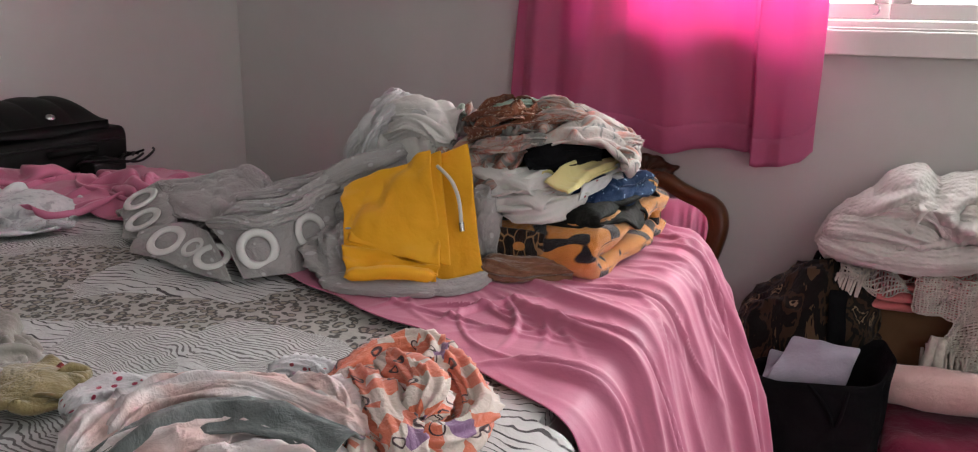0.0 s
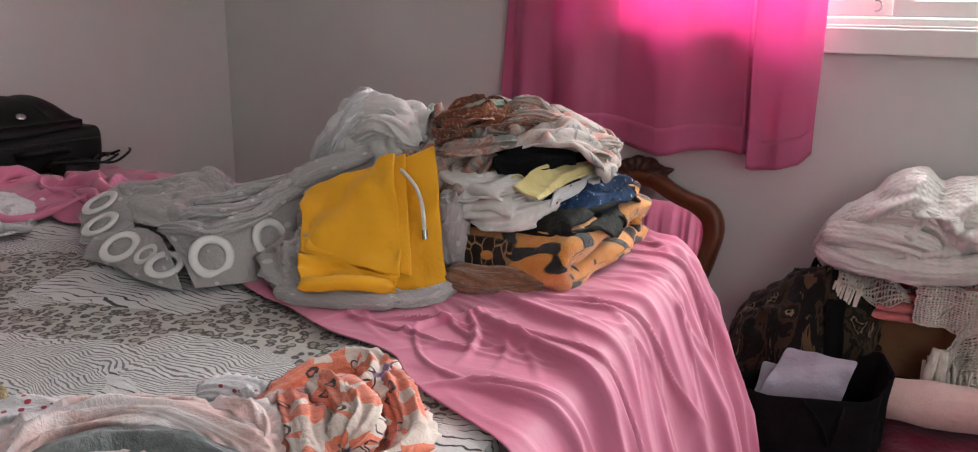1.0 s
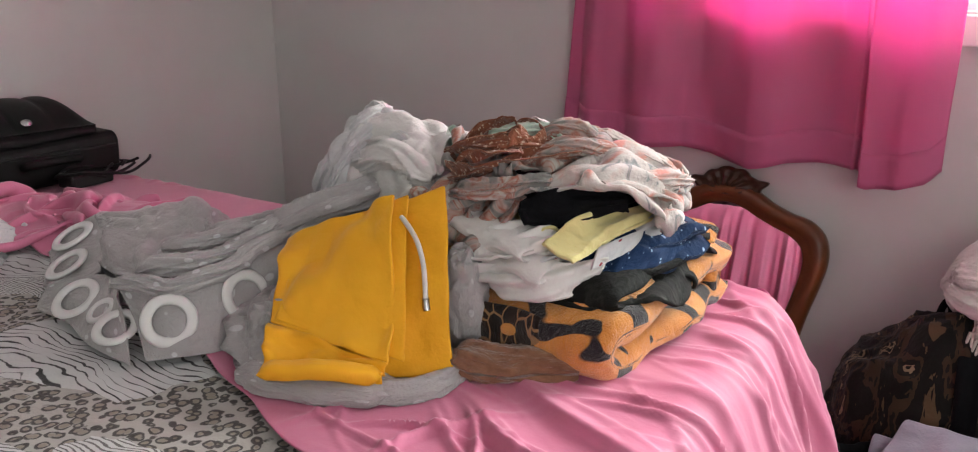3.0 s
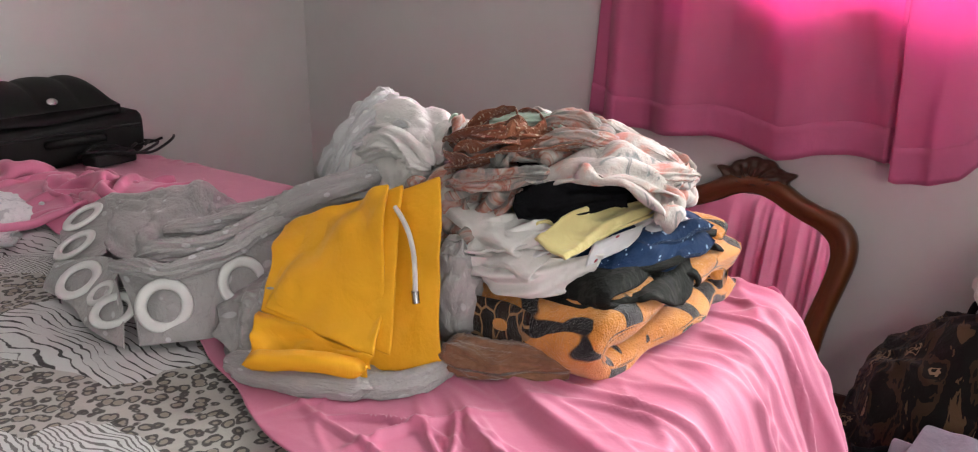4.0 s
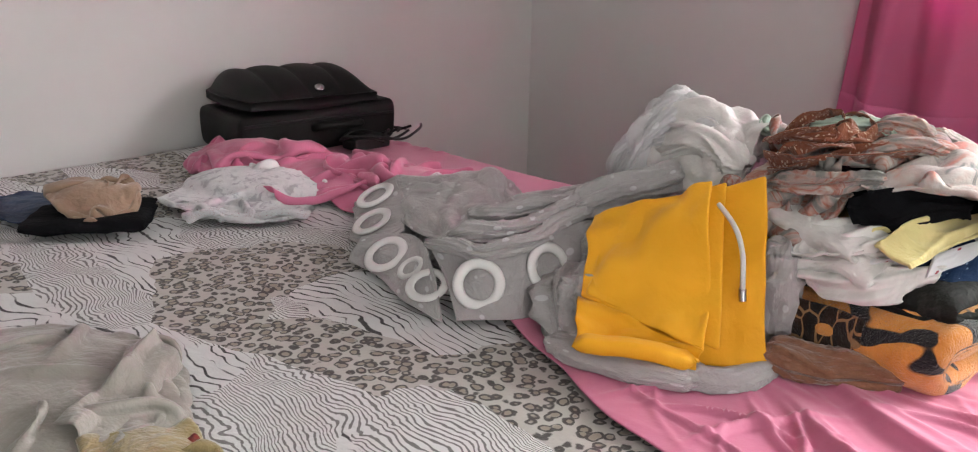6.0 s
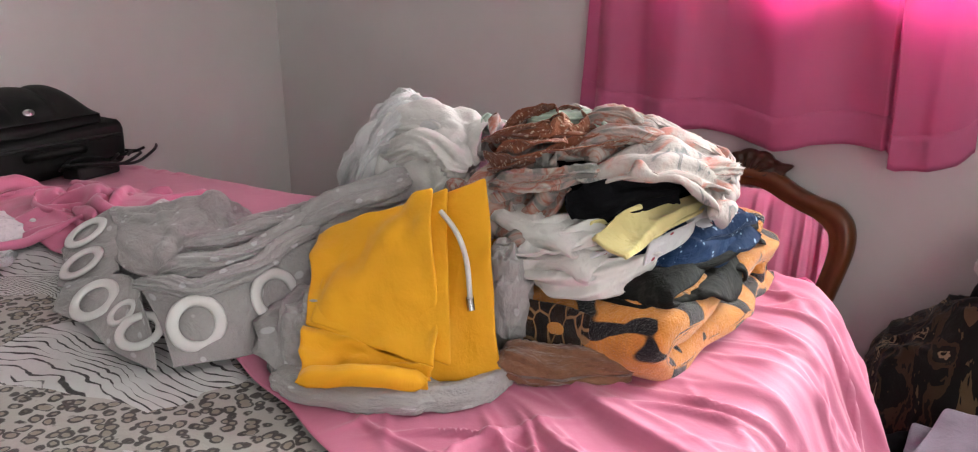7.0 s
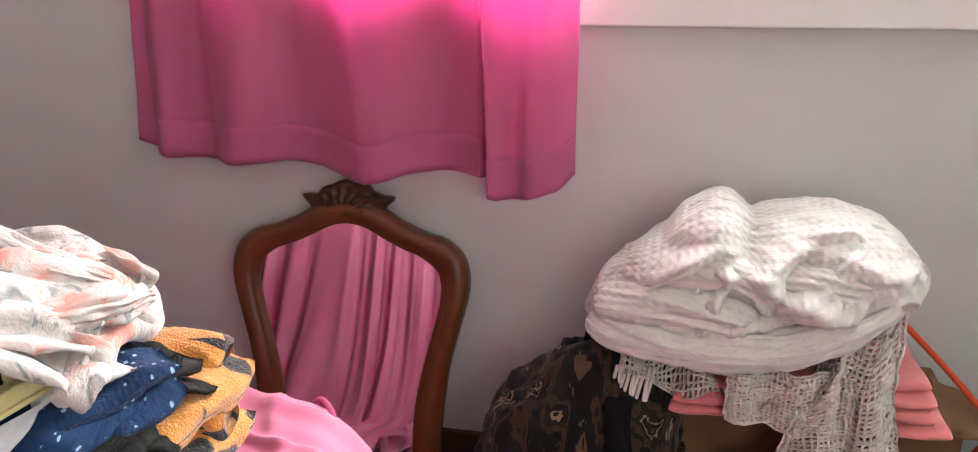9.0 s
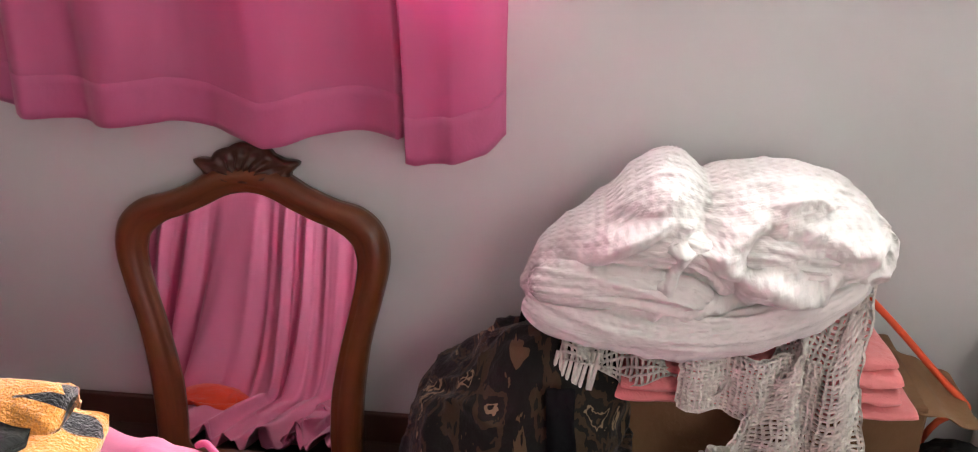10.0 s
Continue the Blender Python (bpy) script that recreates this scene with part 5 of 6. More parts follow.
def top_cloth(name, label, mat_, centre, size, turn, ring, seed, extra, squeeze=(0.6, 0.6), lift=0.05, n=(46, 46), gravity=0.0007, cat="clothing", thick=0.0015):
    def h(x, y):
        return heap_top(x, y) + extra
    ob = crumple(name, centre, size, turn, mat_, h, squeeze, n, ring, seed, thick, lift=lift * 1.7, gravity=gravity * 0.6, steps=60, crease=0.006, bend=0.35)
    return tagged(ob, label, cat)


top_cloth("floral_dress", "crumpled white dress with a faded coral floral print", FLORAL, (-0.025, 2.02), (0.40, 0.40), -20, (-0.04, 2.01, 0.115, 0.135), 114, 0.006, (0.66, 0.68), n=(60, 56), lift=0.06)
top_cloth("muted_blouse", "crumpled grey and rust floral blouse", FLORAL_DARK, (-0.205, 1.895), (0.38, 0.38), 10, (-0.205, 1.885, 0.09, 0.115), 113, -0.012, (0.6, 0.62), n=(50, 50))
ob = quilt("white_voile", [[(-0.53, 1.90, 0.70), (-0.46, 1.885, 0.745), (-0.38, 1.88, 0.775), (-0.31, 1.88, 0.79)], [(-0.555, 1.96, 0.755), (-0.49, 1.945, 0.848), (-0.40, 1.94, 0.862), (-0.30, 1.93, 0.84)],
                           [(-0.548, 2.02, 0.80), (-0.458, 2.005, 0.898), (-0.385, 2.0, 0.870), (-0.29, 1.99, 0.845)], [(-0.52, 2.12, 0.70), (-0.44, 2.13, 0.74), (-0.36, 2.13, 0.74), (-0.28, 2.12, 0.72)]],
           WHITE_GREY, None, "", 0.010, 115, fine=0.020, ribs=(4.2, 0.020, 1.8))
tagged(ob, "bundled white dotted voile on the heap", "clothing")
for i, (pts, r) in enumerate(((((-0.55, 1.95, 0.745), (-0.515, 1.95, 0.815), (-0.47, 1.97, 0.872), (-0.445, 2.0, 0.900)), 0.016), (((-0.50, 1.915, 0.745), (-0.475, 1.925, 0.815), (-0.455, 1.95, 0.862), (-0.43, 1.99, 0.893)), 0.013),
                              (((-0.53, 1.93, 0.72), (-0.50, 1.93, 0.785), (-0.455, 1.93, 0.828), (-0.40, 1.925, 0.852)), 0.012), (((-0.555, 2.0, 0.75), (-0.535, 2.01, 0.82), (-0.49, 2.015, 0.875), (-0.45, 2.01, 0.898)), 0.018))):
    roll("pulled_fold", pts, r, WHITE_GREY, ob, "", 471 + i, 0.5, None, 0.8, 0.2)
ob = quilt("white_tee", [[(-0.44, 1.885, 0.762), (-0.36, 1.87, 0.785), (-0.28, 1.87, 0.80)], [(-0.465, 1.95, 0.868), (-0.38, 1.935, 0.872), (-0.285, 1.92, 0.858)],
                         [(-0.43, 2.01, 0.892), (-0.37, 2.0, 0.880), (-0.28, 1.99, 0.868)], [(-0.41, 2.10, 0.80), (-0.35, 2.10, 0.80), (-0.27, 2.09, 0.79)]],
           WHITE, None, "", 0.008, 117, fine=0.016, ribs=(3.4, 0.018, -1.6))
tagged(ob, "crumpled white T-shirt on top of the heap", "clothing")
top_cloth("mint_top", "crumpled mint green top", MINT, (-0.245, 2.0), (0.22, 0.20), 40, (-0.25, 1.995, 0.065, 0.06), 120, 0.012, n=(34, 32))
top_cloth("lace_skirt", "crumpled muted skirt with rust lace bands", FLORAL_DARK, (-0.165, 1.95), (0.36, 0.30), 15, (-0.17, 1.95, 0.10, 0.085), 121, 0.018, (0.58, 0.58), lift=0.06, n=(56, 50))
top_cloth("pale_scarf", "crumpled pale scarf with rust edges", FLORAL_DARK, (-0.13, 1.995), (0.22, 0.18), 60, (-0.12, 1.99, 0.065, 0.06), 123, 0.022, lift=0.05, n=(32, 30))

things = bpy.data.objects
quilt("hanging_fold", [[(-0.030, 1.915, 0.772), (0.000, 1.965, 0.782), (0.012, 2.045, 0.786)], [(-0.013, 1.880, 0.757), (0.028, 1.935, 0.761), (0.050, 2.035, 0.766)], [(-0.012, 1.868, 0.742), (0.030, 1.900, 0.738), (0.066, 2.00, 0.742)]],
      NAVY, things["navy_fleece"], "", 0.006, 421, 0.006, 0.005)
quilt("hanging_fold", [[(-0.012, 1.868, 0.776), (0.020, 1.940, 0.784)], [(-0.010, 1.855, 0.766), (0.022, 1.925, 0.775)], [(-0.012, 1.848, 0.750), (0.018, 1.905, 0.765)]], SMALLPRINT, things["printed_pyjama"], "", 0.004, 423, 0.003)
quilt("hanging_fold", [[(-0.065, 1.815, 0.780), (-0.045, 1.875, 0.803), (-0.005, 1.955, 0.808), (0.012, 2.03, 0.804)], [(-0.038, 1.808, 0.773), (-0.020, 1.868, 0.793), (0.010, 1.945, 0.798), (0.026, 2.02, 0.798)],
                       [(-0.020, 1.808, 0.766), (-0.004, 1.870, 0.783), (0.016, 1.940, 0.790), (0.030, 2.01, 0.794)]], PASTEL, things["pale_yellow_shirt"], "", 0.005, 425, 0.004, 0.004, ribs=(1.6, 0.009, 0.9))
quilt("hanging_fold", [[(-0.155, 1.835, 0.785), (-0.115, 1.850, 0.800), (-0.070, 1.900, 0.804)], [(-0.158, 1.812, 0.766), (-0.102, 1.820, 0.780), (-0.048, 1.878, 0.796)], [(-0.162, 1.795, 0.754), (-0.092, 1.798, 0.768), (-0.038, 1.860, 0.787)]],
      WHITE, things["white_shirt"], "", 0.006, 427, 0.003, 0.006, ribs=(2.3, 0.015, 1.1))
quilt("hanging_fold", [[(-0.155, 1.805, 0.745), (-0.075, 1.815, 0.756), (0.000, 1.872, 0.760)], [(-0.150, 1.798, 0.732), (-0.066, 1.802, 0.738), (-0.004, 1.856, 0.744)], [(-0.140, 1.808, 0.717), (-0.062, 1.797, 0.714), (-0.010, 1.845, 0.724)]],
      WHITE, things["white_sheet"], "", 0.005, 429, 0.003, 0.005, ribs=(2.2, 0.012, 1.3))
quilt("hanging_fold", [[(-0.120, 1.858, 0.824), (-0.080, 1.876, 0.836), (-0.005, 1.935, 0.834)], [(-0.112, 1.838, 0.812), (-0.062, 1.862, 0.820), (0.004, 1.925, 0.823)], [(-0.100, 1.830, 0.800), (-0.050, 1.868, 0.804), (-0.002, 1.930, 0.811)]],
      BLACK, things["black_shirt"], "", 0.006, 433, 0.003, 0.006, ribs=(2.0, 0.008, 1.0))
edge = tube("edging", [(-0.012, 1.866, 0.738), (0.030, 1.898, 0.734), (0.062, 1.965, 0.736), (0.068, 2.03, 0.745), (0.05, 2.08, 0.755)], 0.006, DARKCAMO, None, "grey green edging")
rooted(edge, bpy.data.objects["navy_fleece"])
rooted(patch("fold_end", [(-0.20, 1.800, 0.626), (-0.055, 1.787, 0.628), (-0.050, 1.792, 0.700), (-0.20, 1.806, 0.700)], SCRIBBLE, None, "brown scribbled end panel", (16, 10), 0.005, 88, 0.006), bpy.data.objects["fleece_blanket"])



def strip(name, path, width, mat_, parent, label="", lean=0.6, seed=0, thick=0.002):
    """A band of cloth along a path, standing on edge and turning over as it goes."""
    path = curve_through(path, 8)
    n, m = len(path), 7
    t = np.gradient(path, axis=0)
    t /= np.linalg.norm(t, axis=1, keepdims=True) + 1e-9
    side = np.cross(t, (0, 0, 1))
    side /= np.linalg.norm(side, axis=1, keepdims=True) + 1e-9
    up = np.cross(side, t)
    s = np.linspace(0, 1, n)
    ang = lean + 0.9 * fuzz(s * 4, seed * 1.7, 0, seed)
    across = side * np.cos(ang)[:, None] + up * np.sin(ang)[:, None]
    w = np.linspace(-0.5, 0.5, m)
    cup = np.cross(t, across)
    p = path[:, None] + across[:, None] * (w * width)[None, :, None] + cup[:, None] * (0.25 * width * (w ** 2 - 0.1))[None, :, None]
    p = p + 0.004 * np.stack([fuzz(s[:, None] * 16, w[None] * 3, k * 4.0, seed + k) for k in range(3)], -1)
    uv = np.stack(np.broadcast_arrays(s[:, None] * 0.3, w[None] * width), -1).reshape(-1, 2)
    return rooted(mesh_of(name, p.reshape(-1, 3), grid_faces(n, m), mat_, None, label, uv, thick, 1), parent)


skirt = bpy.data.objects["lace_skirt"]
for i, pts in enumerate((((-0.255, 1.89, 0.868), (-0.225, 1.88, 0.884), (-0.185, 1.90, 0.897), (-0.15, 1.93, 0.892), (-0.13, 1.95, 0.880)),
                         ((-0.245, 1.875, 0.852), (-0.20, 1.86, 0.858), (-0.15, 1.872, 0.868), (-0.10, 1.905, 0.876), (-0.07, 1.94, 0.880)),
                         ((-0.23, 1.93, 0.885), (-0.20, 1.955, 0.905), (-0.16, 1.965, 0.905), (-0.13, 1.945, 0.896), (-0.14, 1.915, 0.884)),
                         ((-0.24, 1.885, 0.845), (-0.215, 1.868, 0.868), (-0.175, 1.866, 0.880), (-0.135, 1.89, 0.886)),
                         ((-0.20, 1.90, 0.885), (-0.175, 1.925, 0.902), (-0.15, 1.92, 0.905), (-0.16, 1.90, 0.895), (-0.19, 1.895, 0.888)))):
    strip("lace_band", pts, 0.022, RUST, skirt, "rust lace band", 0.6, 331 + i)
for i, pts in enumerate((((-0.24, 1.91, 0.866), (-0.20, 1.90, 0.880), (-0.16, 1.92, 0.888), (-0.13, 1.95, 0.880)), ((-0.22, 1.95, 0.878), (-0.18, 1.94, 0.892), (-0.14, 1.965, 0.895), (-0.10, 1.965, 0.880)))):
    roll("bunched_fold", pts, 0.014, (RUST, MINT)[i], skirt, "", 336 + i, 0.5)
for i, (pts, wide) in enumerate(((((-0.25, 1.90, 0.858), (-0.228, 1.93, 0.892), (-0.20, 1.95, 0.908), (-0.175, 1.95, 0.898), (-0.165, 1.925, 0.880)), 0.032),
                                 (((-0.235, 1.862, 0.838), (-0.19, 1.872, 0.852), (-0.15, 1.892, 0.868), (-0.105, 1.925, 0.886)), 0.026))):
    strip("lace_band", pts, wide, RUST, skirt, "rust lace band", 0.9, 431 + i)
scarf = bpy.data.objects["pale_scarf"]
for i, pts in enumerate((((-0.185, 1.97, 0.872), (-0.168, 1.995, 0.902), (-0.142, 1.99, 0.900), (-0.12, 1.96, 0.876)), ((-0.16, 1.95, 0.878), (-0.14, 1.975, 0.896), (-0.115, 1.985, 0.886), (-0.10, 1.96, 0.870)))):
    strip("ruffle", pts, 0.030, WHITE, scarf, "white ruffled edge", 0.8, 441 + i)
for i, pts in enumerate((((-0.15, 1.97, 0.885), (-0.12, 1.965, 0.902), (-0.09, 1.985, 0.898), (-0.07, 2.0, 0.875)), ((-0.13, 1.92, 0.868), (-0.09, 1.935, 0.884), (-0.05, 1.965, 0.882), (-0.03, 2.0, 0.866)), ((-0.23, 1.86, 0.82), (-0.18, 1.845, 0.835), (-0.13, 1.86, 0.845), (-0.09, 1.89, 0.85)))):
    roll("fold", pts, 0.014, FLORAL_DARK, scarf, "", 341 + i, 0.5)
dress = bpy.data.objects["floral_dress"]
for i, pts in enumerate((((-0.11, 2.02, 0.868), (-0.08, 2.015, 0.884), (-0.05, 2.02, 0.880), (-0.01, 2.03, 0.862), (0.02, 2.05, 0.842)), ((-0.14, 1.90, 0.828), (-0.08, 1.912, 0.842), (-0.01, 1.95, 0.846), (0.03, 2.02, 0.832), (0.035, 2.07, 0.82)))):
    roll("gathered_hem", pts, 0.015, FLORAL, dress, "faded coral gathered hem", 351 + i, 0.5)
quilt("loose_fold", [[(-0.110, 1.862, 0.842), (-0.035, 1.878, 0.850), (0.022, 1.928, 0.840), (0.056, 1.965, 0.820)], [(-0.088, 1.925, 0.856), (-0.035, 1.968, 0.886), (0.012, 1.998, 0.858), (0.045, 2.00, 0.832)],
                     [(-0.09, 2.05, 0.846), (-0.04, 2.06, 0.856), (0.015, 2.07, 0.836), (0.045, 2.05, 0.815)]], FLORAL, dress, "", 0.006, 451, 0.002, 0.008, ribs=(4.5, 0.016, -0.6))
tee = bpy.data.objects["white_tee"]
for i, pts in enumerate((((-0.45, 1.98, 0.84), (-0.42, 1.97, 0.862), (-0.37, 1.97, 0.866), (-0.33, 1.96, 0.852), (-0.30, 1.94, 0.83)), ((-0.43, 1.92, 0.82), (-0.38, 1.91, 0.842), (-0.33, 1.91, 0.838), (-0.28, 1.90, 0.825)))):
    roll("sleeve", pts, 0.024, WHITE, tee, "", 361 + i, 0.45)

# ---- loose clothes on the bed ----


def flat_cloth(name, label, mat_, centre, size, turn, ring, seed, squeeze=(0.75, 0.75), lift=0.04, n=(46, 40), base=0.0, gravity=0.0009, mound=None, thick=0.002):
    def h(x, y):
        z = on_bed(x, y) + base
        if mound:
            z = np.maximum(z, on_bed(x, y) + dome(x, y, *mound))
        return z
    return tagged(crumple(name, centre, size, turn, mat_, h, squeeze, n, ring, seed, thick, lift=lift, gravity=gravity, steps=70), label, "clothing")


flat_cloth("grey_trousers", "crumpled khaki grey satin trousers on the bedsheet", KHAKI, (-0.67, 1.07), (0.50, 0.40), 15, (-0.67, 1.07, 0.19, 0.15), 131, (0.72, 0.7), 0.05, (54, 46), mound=(-0.68, 1.06, 0.19, 0.15, 0.045, 0.6))
flat_cloth("olive_cap", "olive towelling cap lying on the bedsheet", OLIVE, (-0.465, 1.09), (0.22, 0.18), 30, (-0.465, 1.09, 0.085, 0.07), 133, (0.7, 0.7), 0.03, (30, 26), mound=(-0.47, 1.08, 0.08, 0.06, 0.03, 0.6))
rooted(patch("waistband", [(-0.60, 1.20, 0.650), (-0.50, 1.06, 0.640), (-0.545, 1.035, 0.668), (-0.645, 1.185, 0.676)], KHAKI, None, "gathered elastic waistband", (34, 8), 0.012, 132, 0.003), bpy.data.objects["grey_trousers"])
rooted(patch("peak", [(-0.452, 1.150, 0.622), (-0.440, 1.125, 0.622), (-0.462, 1.112, 0.636), (-0.472, 1.140, 0.638)], RED_TRIM, None, "red and black trimmed edge", (10, 6), 0.004, 134, 0.003), bpy.data.objects["olive_cap"])
flat_cloth("nightshirt", "grey white patterned nightshirt thrown on the bed", NIGHT, (-1.28, 1.70), (0.50, 0.34), 125, (-1.28, 1.68, 0.22, 0.16), 135, (0.78, 0.7), 0.04, (54, 40), mound=(-1.3, 1.74, 0.18, 0.10, 0.04, 0.6, 30))
rooted(tube("frill", [(-1.20 + 0.14 * s + 0.012 * math.sin(s * 31), 1.50 + 0.20 * s + 0.010 * math.cos(s * 27), 0.628 + 0.006 * math.sin(s * 40)) for s in np.linspace(0, 1, 34)], 0.008, SMALLPRINT, None, "frilled lower edge"), bpy.data.objects["nightshirt"])
flat_cloth("denim_jeans", "small folded dark blue jeans on the bedsheet", DENIM, (-1.47, 1.34), (0.26, 0.20), 40, (-1.47, 1.34, 0.12, 0.09), 137, (0.85, 0.85), 0.02, (30, 26))
flat_cloth("dark_garment", "dark grey and white garment on the bedsheet", DARKCAMO, (-1.33, 1.14), (0.22, 0.18), 10, (-1.33, 1.14, 0.09, 0.08), 138, (0.8, 0.8), 0.03, (30, 26))
ob = thick_fold("black_garment", u_turn(0.16, 0.013), 0.21, 0.014, BLACK, (-1.29, 1.375, BED_TOP + 0.012 + 0.010), 55, seed=141, lump=0.006)
tagged(ob, "folded black leggings under a beige roll", "clothing")
flat_cloth("beige_trousers", "bundled beige brushed trousers on black leggings", BEIGE, (-1.31, 1.385), (0.34, 0.26), 50, (-1.31, 1.39, 0.115, 0.075), 143, (0.55, 0.55), 0.04, (44, 36), base=0.022, mound=(-1.31, 1.39, 0.11, 0.07, 0.075, 0.5, 50))
berry = roll("berry_shirt", [(-0.355, 1.045, 0.632), (-0.345, 1.085, 0.638), (-0.315, 1.115, 0.638), (-0.275, 1.135, 0.632)], 0.028, BERRY, None, "", 145, 0.3, BED_TOP + 0.012)
tagged(berry, "white shirt with red and blue berry print", "clothing")
low = BED_TOP + 0.012
tie = flat_cloth("tie_dye_shirt", "crumpled pale pink tie-dye shirt on the bed", TIEDYE, (-0.13, 1.07), (0.34, 0.26), 28, (-0.13, 1.07, 0.15, 0.085), 147, (0.8, 0.75), 0.03, (44, 34), mound=(-0.13, 1.08, 0.14, 0.075, 0.03, 0.6, 28))
for i, (pts, r) in enumerate(((((-0.25, 0.96, 0.640), (-0.275, 1.03, 0.640), (-0.255, 1.105, 0.645), (-0.19, 1.155, 0.648), (-0.10, 1.150, 0.645), (-0.02, 1.12, 0.635)), 0.028),
                              (((-0.24, 1.00, 0.648), (-0.235, 1.05, 0.655), (-0.20, 1.10, 0.660), (-0.14, 1.13, 0.660), (-0.06, 1.13, 0.655), (-0.01, 1.11, 0.645)), 0.024),
                              (((-0.19, 0.93, 0.645), (-0.17, 0.99, 0.652), (-0.13, 1.04, 0.655), (-0.07, 1.062, 0.652), (0.0, 1.065, 0.640)), 0.026),
                              (((-0.14, 0.90, 0.640), (-0.11, 0.97, 0.648), (-0.06, 1.02, 0.648), (0.01, 1.035, 0.638)), 0.028),
                              (((-0.15, 1.17, 0.640), (-0.10, 1.185, 0.650), (-0.06, 1.165, 0.650), (-0.035, 1.13, 0.640)), 0.022))):
    roll("bunched_fold", pts, r, TIEDYE, tie, "", 1471 + i, 0.5, low)
band = quilt("grey_waistband", [[(-0.225, 0.945, 0.658), (-0.212, 1.02, 0.668), (-0.168, 1.072, 0.676), (-0.085, 1.100, 0.676), (0.002, 1.102, 0.656)], [(-0.19, 0.940, 0.668), (-0.182, 1.00, 0.682), (-0.146, 1.046, 0.690), (-0.078, 1.072, 0.688), (-0.004, 1.078, 0.666)],
                              [(-0.155, 0.930, 0.656), (-0.15, 0.975, 0.668), (-0.122, 1.016, 0.676), (-0.07, 1.040, 0.674), (-0.010, 1.050, 0.652)]], SLATE, None, "", 0.004, 149, 0.003, 0.004, ribs=(2.2, 0.006, 0.5))
tagged(band, "slate grey ribbed waistband of a shirt", "clothing")
coral = flat_cloth("coral_scarf", "coral and white fleece scarf with violet figures", FOX, (-0.01, 1.23), (0.20, 0.22), 65, (-0.01, 1.23, 0.075, 0.095), 151, (0.85, 0.85), 0.02, (30, 30), mound=(-0.01, 1.23, 0.07, 0.09, 0.018, 0.6))
for i, (pts, r) in enumerate(((((-0.125, 1.22, 0.640), (-0.105, 1.285, 0.645), (-0.08, 1.335, 0.650), (-0.05, 1.35, 0.650), (-0.02, 1.315, 0.645), (-0.03, 1.27, 0.640)), 0.026),
                              (((-0.11, 1.255, 0.640), (-0.06, 1.205, 0.650), (-0.02, 1.17, 0.655), (0.025, 1.135, 0.650), (0.06, 1.09, 0.635)), 0.027),
                              (((-0.085, 1.275, 0.650), (-0.03, 1.255, 0.668), (0.02, 1.21, 0.668), (0.035, 1.165, 0.655)), 0.025),
                              (((-0.045, 1.355, 0.640), (0.012, 1.30, 0.645), (0.058, 1.245, 0.645), (0.072, 1.19, 0.642), (0.055, 1.15, 0.642), (0.02, 1.155, 0.640)), 0.025),
                              (((-0.09, 1.19, 0.635), (-0.05, 1.14, 0.640), (-0.005, 1.10, 0.642), (0.03, 1.05, 0.635)), 0.022))):
    roll("bunched_fold", pts, r * 0.84, FOX, coral, "", 1511 + i, 0.45, low)
vest = roll("small_vest", [(-0.215, 1.235, 0.632), (-0.195, 1.255, 0.636), (-0.16, 1.262, 0.634), (-0.135, 1.245, 0.630)], 0.017, SMALLPRINT, None, "", 153, 0.5, low)
tagged(vest, "small white vest with printed flowers", "clothing")

# ---- heap beside the window ----
carton = thing("cardboard_box", (0.72, 2.97, FLOOR), "worn brown cardboard box under the blankets", "box")
rooted(block("body", (0.43, 2.85, FLOOR), (1.0, 3.08, 0.31), CARD, None, "", 0.006), carton)
rooted(patch("flap", [(0.98, 2.84, 0.30), (1.10, 2.86, 0.265), (1.09, 3.02, 0.27), (0.98, 3.03, 0.305)], CARD, None, "bent cardboard flap", (12, 8), 0.01, 161, 0.004), carton)
tape = rooted(block("tape", (0.47, 2.8475, 0.10), (0.98, 2.8505, 0.155), SKIRT, None, "dark packing tape"), carton)

rucksack = thing("camouflage_rucksack", (0.35, 2.88, FLOOR), "brown camouflage rucksack slumped on the floor", "rucksack")
blob("body", (0.345, 2.87, 0.17), (0.185, 0.15, 0.22), CAMO, rucksack, "", 171, 0.13, 2.4, (90, 130), humps=((0.5, -0.2, 0.8, 0.5, 0.20), (-0.65, -0.2, 0.75, 0.5, -0.20), (-0.9, -0.4, -0.2, 0.5, 0.10)), flat=FLOOR + 0.002, square=0.95, fine=0.003)
rooted(patch("strap", [(0.400, 2.745, 0.37), (0.445, 2.745, 0.37), (0.455, 2.715, 0.16), (0.405, 2.712, 0.16)], BAGCLOTH, None, "wide dark strap", (8, 20), 0.006, 173, 0.005), rucksack)
rooted(tube("strap_end", [(0.35, 2.90, 0.385), (0.355, 2.9, 0.42), (0.37, 2.9, 0.43), (0.375, 2.9, 0.40)], 0.008, BAGCLOTH, None), rucksack)

pinkfold = thing("pink_bedding", (0.7, 2.93, 0.31), "folded coral pink sheets on the box", "bedding")
